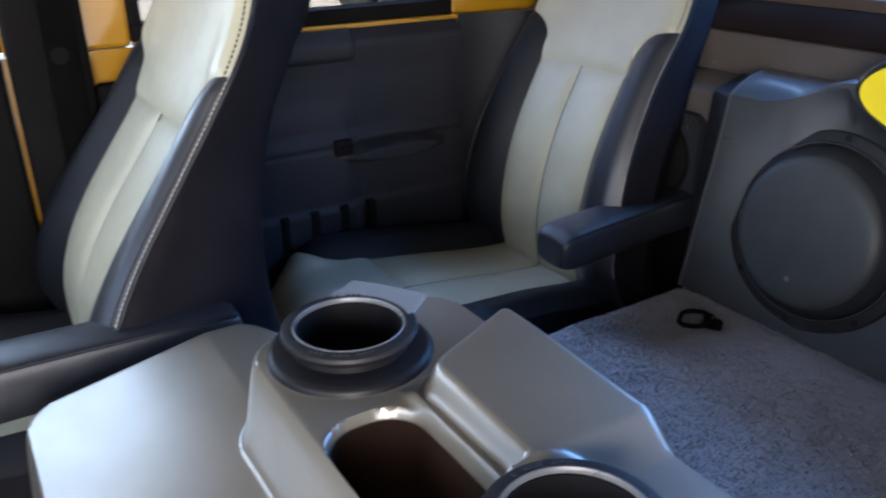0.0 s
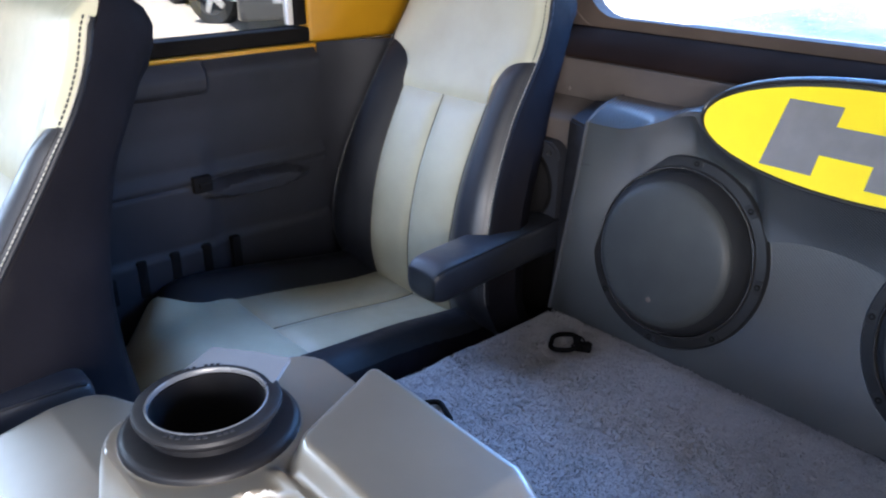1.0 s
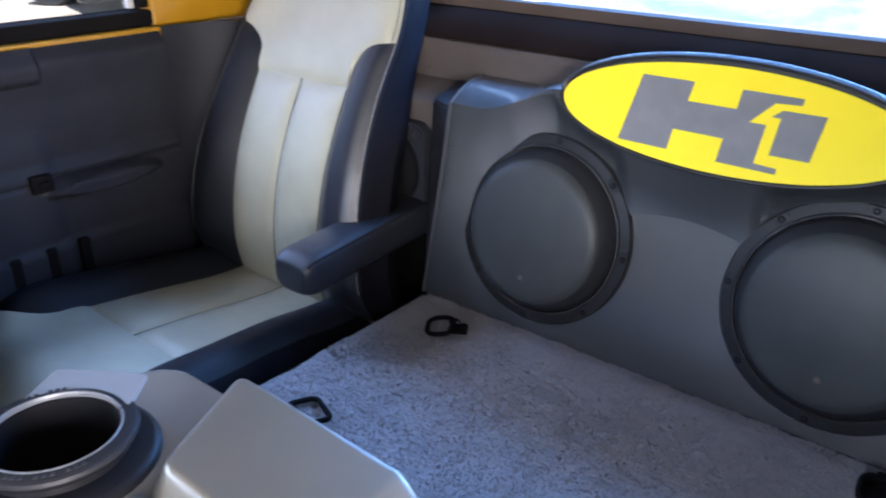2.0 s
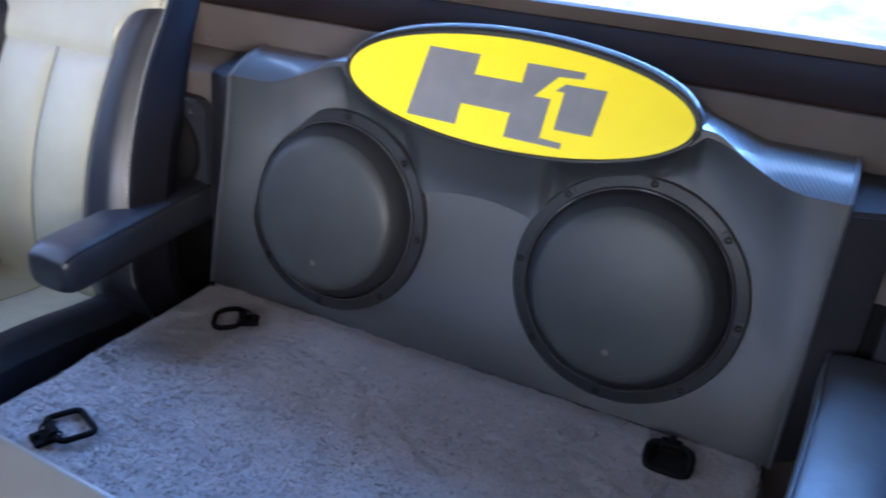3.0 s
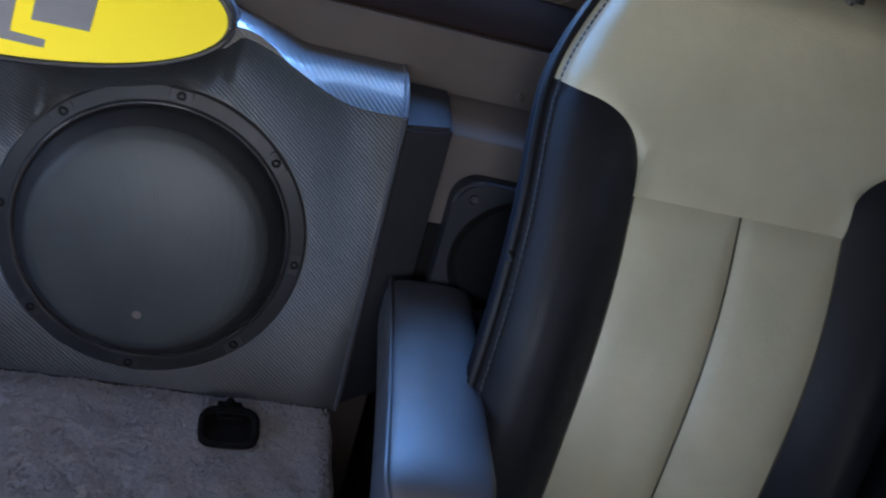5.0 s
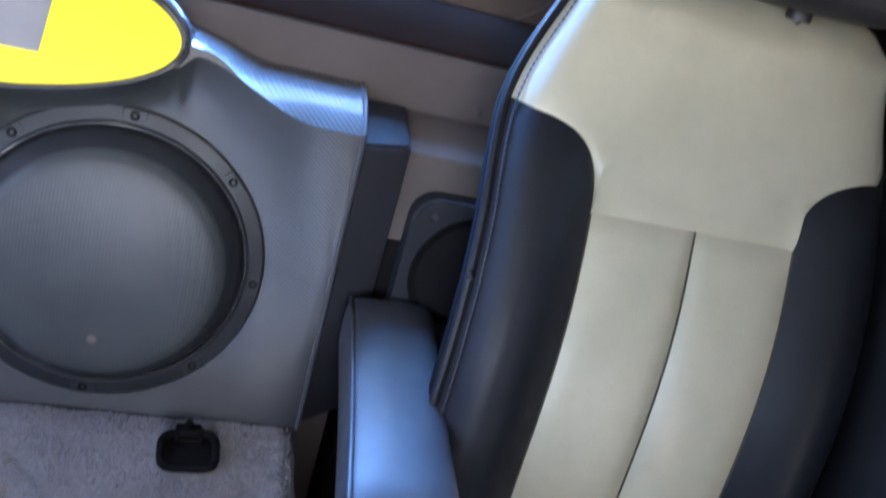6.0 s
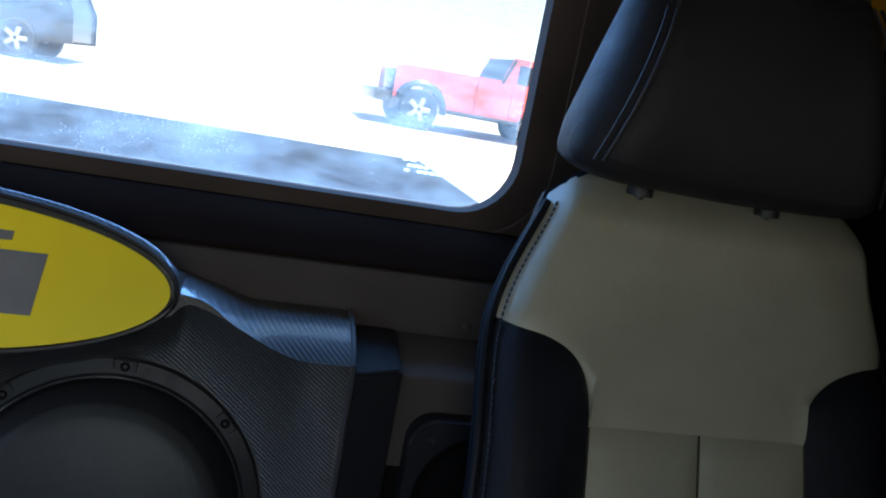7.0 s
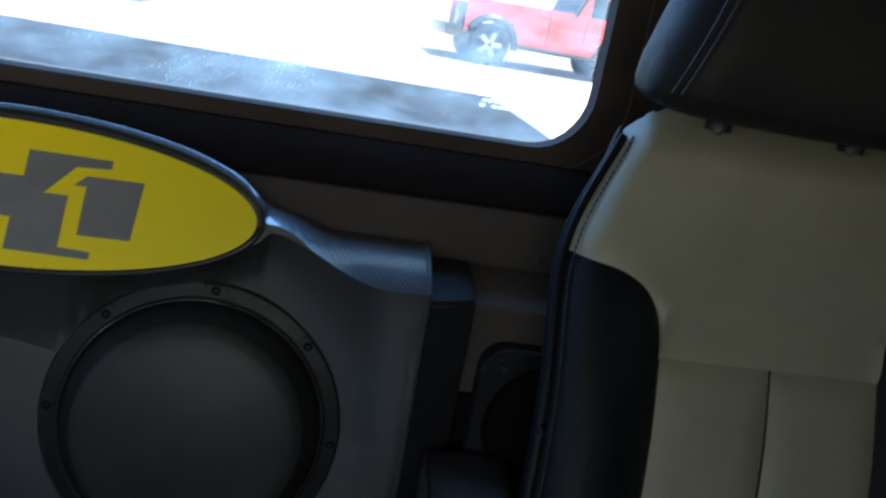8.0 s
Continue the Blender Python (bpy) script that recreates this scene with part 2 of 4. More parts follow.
asphalt = material("asphalt", (0.2, 0.19, 0.175), 0.85)
tint(asphalt, noise_tex(asphalt, 0.5, 6), (0.30, 0.273, 0.240), (0.44, 0.403, 0.360))
bump(asphalt, noise_tex(asphalt, 60, 4), 0.5, 0.01)
bed_vinyl = plastic("bed_vinyl", (0.014, 0.017, 0.024), (0.026, 0.030, 0.040), 0.8)
bed_vinyl.node_tree.nodes["Principled BSDF"].inputs["Specular IOR Level"].default_value = 0.2
red_paint = material("red_paint", (0.60, 0.09, 0.075), 0.4, coat=0.3)
dark_paint = material("dark_paint", (0.03, 0.033, 0.038), 0.3, coat=0.5)
silver_paint = material("silver_paint", (0.42, 0.44, 0.46), 0.45, metal=0.2)
alloy = material("alloy", (0.4, 0.4, 0.4), 0.5, metal=0.3)
lamp_lens = material("lamp_lens", (0.5, 0.5, 0.5), 0.35)
tyre_rubber = material("tyre_rubber", (0.025, 0.025, 0.025), 0.8)
far_glass = material("far_glass", (0.02, 0.025, 0.03), 0.08)
stucco = material("stucco", (0.5, 0.47, 0.42), 0.9)
tint(stucco, noise_tex(stucco, 2, 5), (0.42, 0.40, 0.36), (0.55, 0.52, 0.48))


# ---- mesh helpers ----
def smooth(a, b, x):
    t = min(1.0, max(0.0, (x - a) / (b - a)))
    return t * t * (3 - 2 * t)


def part(name, bm, mat, parent=None, label="", shade=True):
    """One mesh object out of a bmesh, under a thing or a part."""
    bmesh.ops.recalc_face_normals(bm, faces=bm.faces)
    me = bpy.data.meshes.new(name)
    bm.to_mesh(me)
    bm.free()
    me.materials.append(mat)
    if shade:
        me.shade_smooth()
        me.set_sharp_from_angle(angle=radians(38))
    ob = new(name, me)
    if parent is not None:
        ob.parent = parent
    if label:
        ob["label"] = label
    return ob


def grid_mesh(fn, us, vs, closed=False):
    """A sheet fn(u, v) over the given steps."""
    bm = bmesh.new()
    rows = [[bm.verts.new(fn(u, v)) for u in us] for v in vs]
    for a, b in zip(rows, rows[1:]):
        for i in range(len(us) - 1 + (1 if closed else 0)):
            j = (i + 1) % len(us)
            bm.faces.new((a[i], a[j], b[j], b[i]))
    return bm


def steps(a, b, n):
    return [a + (b - a) * i / n for i in range(n + 1)]


def block(bm, lo, hi, bev=0.0, seg=2, m=None):
    """Adds a bevelled block between two corners."""
    got = bmesh.ops.create_cube(bm, size=1.0)
    vs = got["verts"]
    for v in vs:
        v.co = Vector([lo[i] + (v.co[i] + 0.5) * (hi[i] - lo[i]) for i in range(3)])
    if bev:
        es = list({e for v in vs for e in v.link_edges})
        new_geo = bmesh.ops.bevel(bm, geom=es, offset=bev, segments=seg, profile=0.5, affect="EDGES")
        vs = list({v for f in new_geo["faces"] for v in f.verts} | {v for v in vs if v.is_valid})
    if m is not None:
        bmesh.ops.transform(bm, matrix=m, verts=[v for v in vs if v.is_valid])
    return bm


def cube_mesh(lo, hi, bev=0.0, seg=2, m=None):
    return block(bmesh.new(), lo, hi, bev, seg, m)


def lathe(bm, profile, n=48, m=None, close=True):
    """Turns (radius, height) round the z axis; m places it."""
    rings = []
    for r, h in profile:
        if r < 1e-6:
            rings.append([bm.verts.new((0, 0, h))])
        else:
            rings.append([bm.verts.new((r * math.cos(2 * math.pi * i / n), r * math.sin(2 * math.pi * i / n), h)) for i in range(n)])
    for a, b in zip(rings, rings[1:]):
        for i in range(n):
            j = (i + 1) % n
            q = [a[i % len(a)], a[j % len(a)], b[j % len(b)], b[i % len(b)]]
            q = list(dict.fromkeys(q))
            if len(q) > 2:
                bm.faces.new(q)
    if m is not None:
        bmesh.ops.transform(bm, matrix=m, verts=[v for r in rings for v in r])
    return bm


def tube(bm, pts, r, n=8, closed=False):
    """A round cord along points."""
    pts = [Vector(p) for p in pts]
    rings = []
    k = len(pts)
    for i, p in enumerate(pts):
        a = pts[(i - 1) % k] if closed or i > 0 else p
        b = pts[(i + 1) % k] if closed or i < k - 1 else p
        d = (b - a).normalized()
        up = Vector((0, 0, 1)) if abs(d.z) < 0.9 else Vector((1, 0, 0))
        s = d.cross(up).normalized()
        t = s.cross(d)
        rings.append([bm.verts.new(p + r * (math.cos(2 * math.pi * j / n) * s + math.sin(2 * math.pi * j / n) * t)) for j in range(n)])
    pairs = list(zip(rings, rings[1:])) + ([(rings[-1], rings[0])] if closed else [])
    for a, b in pairs:
        for j in range(n):
            bm.faces.new((a[j], a[(j + 1) % n], b[(j + 1) % n], b[j]))
    if not closed:
        bm.faces.new(rings[0])
        bm.faces.new(rings[-1][::-1])
    return bm


def extrude_outline(bm, outline, depth, m=None):
    """A flat outline in x, z given thickness along y."""
    a = [bm.verts.new((x, 0, z)) for x, z in outline]
    b = [bm.verts.new((x, depth, z)) for x, z in outline]
    bm.faces.new(a)
    bm.faces.new(b[::-1])
    for i in range(len(a)):
        j = (i + 1) % len(a)
        bm.faces.new((a[i], a[j], b[j], b[i]))
    if m is not None:
        bmesh.ops.transform(bm, matrix=m, verts=a + b)
    return bm


def empty(name, loc=(0, 0, 0)):
    ob = new(name)
    ob.location = loc
    ob.empty_display_size = 0.05
    return ob


def rounded(w, h, r, n=6, cx=0.0, cz=0.0):
    """Outline of a rounded rectangle."""
    pts = []
    for sx, sz, a0 in ((1, 1, 0), (-1, 1, 90), (-1, -1, 180), (1, -1, 270)):
        for i in range(n + 1):
            a = radians(a0 + 90 * i / n)
            pts.append((cx + sx * (w / 2 - r) + r * math.cos(a), cz + sz * (h / 2 - r) + r * math.sin(a)))
    return pts


def wall_with_hole(outer, hole, depth, m=None):
    """A slab in x, z with one opening through it, thickness along y. Both outlines run counterclockwise."""
    bm = bmesh.new()
    ring = {}
    for y in (0, depth):
        ring[y] = ([bm.verts.new((x, y, z)) for x, z in outer], [bm.verts.new((x, y, z)) for x, z in hole])
    for y in (0, depth):
        es = []
        for loop in ring[y]:
            for i in range(len(loop)):
                es.append(bm.edges.new((loop[i], loop[(i + 1) % len(loop)])))
        bmesh.ops.triangle_fill(bm, edges=es, use_beauty=True)
    for which in (0, 1):
        a, b = ring[0][which], ring[depth][which]
        for i in range(len(a)):
            j = (i + 1) % len(a)
            bm.faces.new((a[i], a[j], b[j], b[i]))
    if m is not None:
        bmesh.ops.transform(bm, matrix=m, verts=bm.verts)
    return bm


def profile_bar(prof, x0, x1, n=1):
    """A closed y, z profile drawn out along x."""
    bm = bmesh.new()
    rows = [[bm.verts.new((x, y, z)) for y, z in prof] for x in steps(x0, x1, n)]
    k = len(prof)
    for a, b in zip(rows, rows[1:]):
        for i in range(k):
            bm.faces.new((a[i], a[(i + 1) % k], b[(i + 1) % k], b[i]))
    bm.faces.new(rows[0])
    bm.faces.new(rows[-1][::-1])
    return bm

# ---- cab shell ----
SIDE = 1.06          # inner face of the side walls
BELT = 0.445         # height of the window sills
ROOF = 0.90


def structure(name, bm, mat, label, category="wall", shade=False):
    return tagged(part(name, bm, mat, None, "", shade), label, category, kind="structure")


structure("floor", cube_mesh((-1.1, -2.0, -0.50), (1.1, 0.30, -0.45)), black_rubber, "dark rubber floor of the cab footwells", "floor")
structure("ceiling", cube_mesh((-1.14, -2.0, ROOF), (1.14, 0.36, ROOF + 0.04)), headliner, "grey cab headliner", "ceiling")

for sx, nm in ((-1, "wall_west"), (1, "wall_east")):
    a, b = sorted((sx * SIDE, sx * (SIDE + 0.05)))
    # the front door on the east side stands open, out of sight: only its sill is left in the doorway
    for k, (y0, y1, top) in enumerate(((-1.95, 0.27, BELT - 0.021),) if sx < 0 else ((-1.95, -1.80, BELT - 0.02), (-1.80, -1.0, -0.36), (-1.0, 0.27, BELT - 0.02))):
        structure(nm + ("" if k == 0 else f"_{k}"), cube_mesh((a, y0, -0.45), (b, y1, top)), yellow_paint, "yellow painted lower side of the cab")
    for y0, y1, kind in ((-1.95, -1.80, "front"), (-0.965, -0.765, "middle"), (-0.115, 0.27, "rear")):
        structure("wall_pillar_" + kind + ("_west" if sx < 0 else "_east"), cube_mesh((a, y0, BELT - 0.02), (b, y1, ROOF - 0.10), 0.008), yellow_paint, "yellow painted door pillar beside the window")
    structure("wall_header" + ("_west" if sx < 0 else "_east"), cube_mesh((a, -1.95, ROOF - 0.10), (b, 0.27, ROOF)), yellow_paint, "yellow painted roof rail over the windows")
    for k, (y0, y1) in enumerate(((-1.80, -0.965), (-0.765, -0.115)) if sx < 0 else ((-0.765, -0.115),)):
        w = tagged(empty(f"window_{k + (1 if sx < 0 else 3)}", (sx * (SIDE + 0.025), (y0 + y1) / 2, BELT)), "side window pane in a black rubber seal", "window", kind="structure")
        pane = part("pane", cube_mesh((-0.002, y0 - (y0 + y1) / 2 + 0.01, -0.01), (0.002, (y1 - y0) / 2 - 0.01, ROOF - 0.11 - BELT)), clear_glass if y0 < -1 else tinted_glass, w, "clear glass" if y0 < -1 else "smoke tinted glass", False)
        pane.visible_shadow = sx > 0
        h = (y1 - y0) / 2
        inner = (-0.022, 0.030) if sx < 0 else (-0.030, 0.022)
        part("window_seal", block(cube_mesh((inner[0], -h, -0.0125), (inner[1], h, 0.016), 0.004, 2), (-0.022, -h, 0.0), (0.022, -h + 0.022, ROOF - 0.11 - BELT), 0.004), lining_black, w, "black rubber seal")
        if sx < 0 and k:
            part("window_channel", cube_mesh((-0.010, h - 0.036, 0.020), (0.010, h - 0.0245, ROOF - 0.11 - BELT), 0.002), alloy_bright, w, "bright metal glass channel")
        part("window_seal", cube_mesh((-0.022, h - 0.024, 0.020), (0.022, h, ROOF - 0.11 - BELT), 0.004), lining_black, w, "black rubber seal")

for sx, nm in ((-1, "west"), (1, "east")):
    a, b = sorted((sx * (SIDE - 0.001), sx * (SIDE - 0.036)))
    if sx < 0:
        structure("trim_door_" + nm, cube_mesh((a, -1.80, -0.44), (b, -0.9705, 0.437), 0.012, 3), lining_black, "dark grey front door lining", "trim", True)
    structure("trim_lower_" + nm, cube_mesh((a, -0.840, -0.44), (b, -0.770, 0.372), 0.010, 3), lining_black, "black lower pillar trim", "trim", True)
structure("trim_rear_door_east", cube_mesh((SIDE - 0.036, -0.764, -0.44), (SIDE - 0.001, 0.055, 0.437), 0.012, 3), door_plastic, "dark grey rear door lining", "trim", True)

# dark panel laid over the yellow rear pillar in place of its shade
structure("pillar_shade_east", cube_mesh((SIDE - 0.020, -0.112, 0.4375), (SIDE - 0.001, 0.235, ROOF - 0.11), 0.006, 2), trim_dark, "dark brown panel standing in for shade on the rear pillar", "trim", True)

# front bulkhead with the windscreen opening
structure("wall_north", wall_with_hole([(-1.1, -0.45), (1.1, -0.45), (1.1, ROOF), (-1.1, ROOF)], rounded(1.80, 0.42, 0.06, 5, 0, 0.61)[::-1], 0.05, pose(0, -1.98, 0)), door_plastic, "dark front bulkhead below the windscreen")

# rear bulkhead: panel with a ledge, dark band, sill, wall with the rear window
upper = [(0.1300, 0.3665), (0.1270, 0.374), (0.1250, 0.421), (0.1260, 0.429), (0.1290, 0.4345), (0.1350, 0.4365), (0.185, 0.4365), (0.185, 0.3665)]
structure("wall_south", profile_bar(upper, -SIDE, SIDE), trim_tan, "taupe moulded bulkhead panel behind the speaker box", shade=True)
lower = [(0.060, 0.236), (0.060, 0.333), (0.0605, 0.338), (0.0640, 0.342), (0.1210, 0.3625), (0.1300, 0.3660), (0.185, 0.3660), (0.185, 0.236)]
structure("wall_south_west", profile_bar(lower, -SIDE, -0.502), trim_tan, "taupe moulded rear bulkhead with a sloping ledge", shade=True)
structure("wall_south_east", profile_bar(lower, 0.486, SIDE), trim_tan, "taupe moulded rear bulkhead with a sloping ledge", shade=True)
for nm, x0, x1 in (("west", -SIDE, -0.502), ("east", 0.486, SIDE)):
    structure("wall_low_" + nm, cube_mesh((x0, 0.058, -0.45), (x1, 0.185, 0.2355), 0.003), lining_black, "black lower part of the rear bulkhead")
structure("wall_south_middle", cube_mesh((-0.502, 0.132, -0.45), (0.486, 0.185, 0.3660)), trim_tan, "taupe bulkhead behind the speaker box")
band = [(0.1310, 0.4370), (0.1340, 0.4420), (0.1600, 0.4540), (0.1640, 0.4590), (0.2030, 0.4720), (0.214, 0.478), (0.235, 0.478), (0.235, 0.4370)]
structure("trim_band", profile_bar(band, -SIDE, SIDE), trim_dark, "dark foam band below the rear window", "trim", True)
WIN_W, WIN_H, WIN_Z = 1.255, 0.36, 0.497
sill_hole = rounded(WIN_W, WIN_H, 0.075, 8, 0.0, WIN_Z + WIN_H / 2)[::-1]


def sill_surround():
    """Sloping window surround from the dark band up to the pane."""
    bm = bmesh.new()
    inner = rounded(WIN_W, WIN_H, 0.075, 8, 0.0, WIN_Z + WIN_H / 2)
    outer = rounded(WIN_W + 0.09, WIN_H + 0.05, 0.095, 8, 0.0, WIN_Z + WIN_H / 2)
    loops = []
    for y, t in ((0.2355, 0.0), (0.2385, 0.12), (0.2445, 0.32), (0.2520, 0.55), (0.2600, 0.78), (0.2676, 1.0)):
        loops.append([bm.verts.new((o[0] + (i[0] - o[0]) * t, y, o[1] + (i[1] - o[1]) * t)) for o, i in zip(outer, inner)])
    for a, b in zip(loops, loops[1:]):
        for i in range(len(a)):
            j = (i + 1) % len(a)
            bm.faces.new((a[i], a[j], b[j], b[i]))
    return bm


structure("trim_surround", sill_surround(), trim_brown, "brown moulded surround of the rear window", "trim", True)
structure("wall_rear_upper", wall_with_hole([(-SIDE, 0.40), (SIDE, 0.40), (SIDE, ROOF), (-SIDE, ROOF)], sill_hole, 0.030, pose(0, 0.2365, 0)), trim_mid, "dark brown rear wall round the back window")
rear_window = tagged(empty("window_4", (0, 0.268, WIN_Z)), "rear window pane with dried water spots and smears", "window", kind="structure")
pane = part("pane", extrude_outline(bmesh.new(), rounded(WIN_W - 0.004, WIN_H - 0.004, 0.073, 8, 0, WIN_H / 2), 0.004), dirty_glass, rear_window, "dirty glass", False)
pane.visible_shadow = False
marks = bmesh.new()
for z, w, h in ((0.063, 0.058, 0.0035), (0.056, 0.044, 0.003), (0.0495, 0.050, 0.003)):
    for k in range(6):
        if (k + int(z * 1000)) % 5:
            block(marks, (0.513 + w * (k / 6 - 0.5), 0.0045, z - 0.012), (0.513 + w * ((k + 0.78) / 6 - 0.5), 0.0055, z - 0.012 + h))
extrude_outline(marks, [(0.513 + 0.024 * math.cos(a), 0.060 + 0.020 * max(0.0, math.sin(a)) ** 0.7) for a in steps(0, math.pi, 14)], 0.001, pose(0, 0.0045, 0))
part("glazing_mark", marks, white_print, rear_window, "small white printed mark", False)

# ---- central tunnel with its carpet ----
structure("tunnel", cube_mesh((-0.478, -2.0, -0.45), (0.428, 0.05, -0.022), 0.01), black_rubber, "dark central tunnel between the seats", "tunnel")


def carpet():
    def sheet(u, v):
        x, y = -0.486 + 0.914 * u, -0.70 + 0.712 * v
        d = min(u, 1 - u) * 0.914
        drop = 0.022 * (1 - smooth(0.0, 0.022, d)) ** 2
        wave = 0.0035 * noise.noise((x * 9, y * 9, 1)) + 0.0022 * noise.noise((x * 30, y * 30, 4)) + 0.0012 * noise.noise((x * 90, y * 90, 7))
        crease = 0.004 * math.exp(-((y + 0.25 + 0.35 * (x + 0.45)) / 0.006) ** 2) * (1 - smooth(0.02, 0.09, d)) + 0.0014 * math.exp(-(((x - 0.03) * 0.6 + (y + 0.20)) / 0.005) ** 2) * smooth(0.0, 0.05, 0.14 - abs(x + 0.02))
        lip = -0.004 * smooth(0.955, 1.0, v)
        edge = 0.006 * noise.noise((3, y * 14, 2)) * (1 - smooth(0, 0.05, d)) * (1 if u < 0.5 else -1)
        return (x + edge, y, wave - drop - crease + lip)
    return grid_mesh(sheet, steps(0, 1, 220), steps(0, 1, 170))


tagged(part("carpet", carpet(), carpet_pile), "worn grey cut-pile carpet on the central tunnel", "carpet", kind="structure")


def pile():
    """Short leaning tufts over the carpet, more ragged along its worn lines."""
    rng = np.random.default_rng(5)
    n = 80000
    x = rng.uniform(-0.470, 0.420, n)
    y = rng.uniform(-0.66, 0.008, n)
    lean_x = np.array([0.0022 * noise.noise((a * 14, b * 14, 9)) for a, b in zip(x, y)]) + rng.normal(0, 0.0009, n)
    lean_y = np.array([0.0022 * noise.noise((a * 14, b * 14, 17)) for a, b in zip(x, y)]) + rng.normal(0, 0.0009, n)
    h = rng.uniform(0.0018, 0.0040, n)
    base = np.array([0.0035 * noise.noise((a * 9, b * 9, 1)) + 0.0022 * noise.noise((a * 30, b * 30, 4)) for a, b in zip(x, y)])
    turn = rng.uniform(0, 2.1, n)
    r = rng.uniform(0.0007, 0.0013, n)
    pts = np.zeros((n, 4, 3))
    for k in range(3):
        pts[:, k, 0] = x + r * np.cos(turn + k * 2.0944)
        pts[:, k, 1] = y + r * np.sin(turn + k * 2.0944)
        pts[:, k, 2] = base - 0.002
    pts[:, 3, 0], pts[:, 3, 1], pts[:, 3, 2] = x + lean_x, y + lean_y, base + h
    i = np.arange(n)[:, None] * 4
    faces = np.concatenate([i + np.array([[0, 1, 3]]), i + np.array([[1, 2, 3]]), i + np.array([[2, 0, 3]])])
    me = bpy.data.meshes.new("carpet_tufts")
    me.from_pydata(pts.reshape(-1, 3).tolist(), [], faces.tolist())
    me.materials.append(carpet_pile)
    return tagged(new("carpet_tufts", me), "short worn grey carpet pile on the tunnel", "carpet pile", kind="stuff")


pile()


# ---- tie-down rings ----
def tie_down(loc, turn, lift, corner, pad=False):
    """A flat wire loop held by a folded steel clip with a bolt."""
    ring = tagged(empty("tie_down_ring", loc), "black metal tie-down ring lying on the carpet", "tie-down ring", "tie-down rings")
    ring.rotation_euler = (0, 0, radians(turn))
    loop = [(x, z, 0) for x, z in rounded(0.056, 0.044, corner, 6)]
    bm = tube(bmesh.new(), loop, 0.0042, 10, True)
    bmesh.ops.transform(bm, matrix=pose(0, 0, 0.005, lift, 0, 0), verts=bm.verts)
    part("loop", bm, lining_black, ring, "bent wire loop")
    if pad:
        part("pad", extrude_outline(bmesh.new(), rounded(0.062, 0.052, 0.014, 5), 0.003, pose(0, 0, -0.001, 90, 0, 0)), lining_black, ring, "black rubber pad")
    clip = cube_mesh((-0.014, 0.016, -0.003), (0.014, 0.046, 0.0045), 0.003)
    lip = [(0.016, 0.001), (0.014, 0.009), (0.018, 0.0125), (0.026, 0.0125), (0.031, 0.008), (0.033, 0.003)]
    for a in (-0.0125, 0.0125):
        tube(clip, [(a, y, z) for y, z in lip], 0.0016, 6)
    block(clip, (-0.013, 0.0155, 0.0095), (0.013, 0.027, 0.0125), 0.0012, 1)
    part("clip", clip, lining_black, ring, "folded steel clip")
    part("bolt", lathe(bmesh.new(), [(0, 0.0095), (0.0035, 0.0095), (0.0052, 0.0075), (0.0056, 0.004), (0.0075, 0.0035), (0.0075, 0.002)], 12, pose(0.0, 0.039, 0.0015)), lining_black, ring, "black bolt head")
    return ring


tie_down((-0.366, -0.084, 0.004), -57, 6, 0.018)
tie_down((-0.358, -0.388, 0.004), 158, 5, 0.010)
tie_down((0.311, -0.054, 0.004), 4, 14, 0.014, True)


# ---- loudspeaker box ----
BOX_X = 0.428


def oval_z(x, side):
    k = max(0.0, 1 - (x / 0.252) ** 2) ** 0.5
    return 0.402 + side * 0.0735 * k


def oval_y(z):
    return 0.0605 + 0.47 * (z - 0.402)


def face_y(z, ax=0.0):
    return 0.015 + (0.18 - 0.125 * smooth(0.345, 0.425, ax)) * z


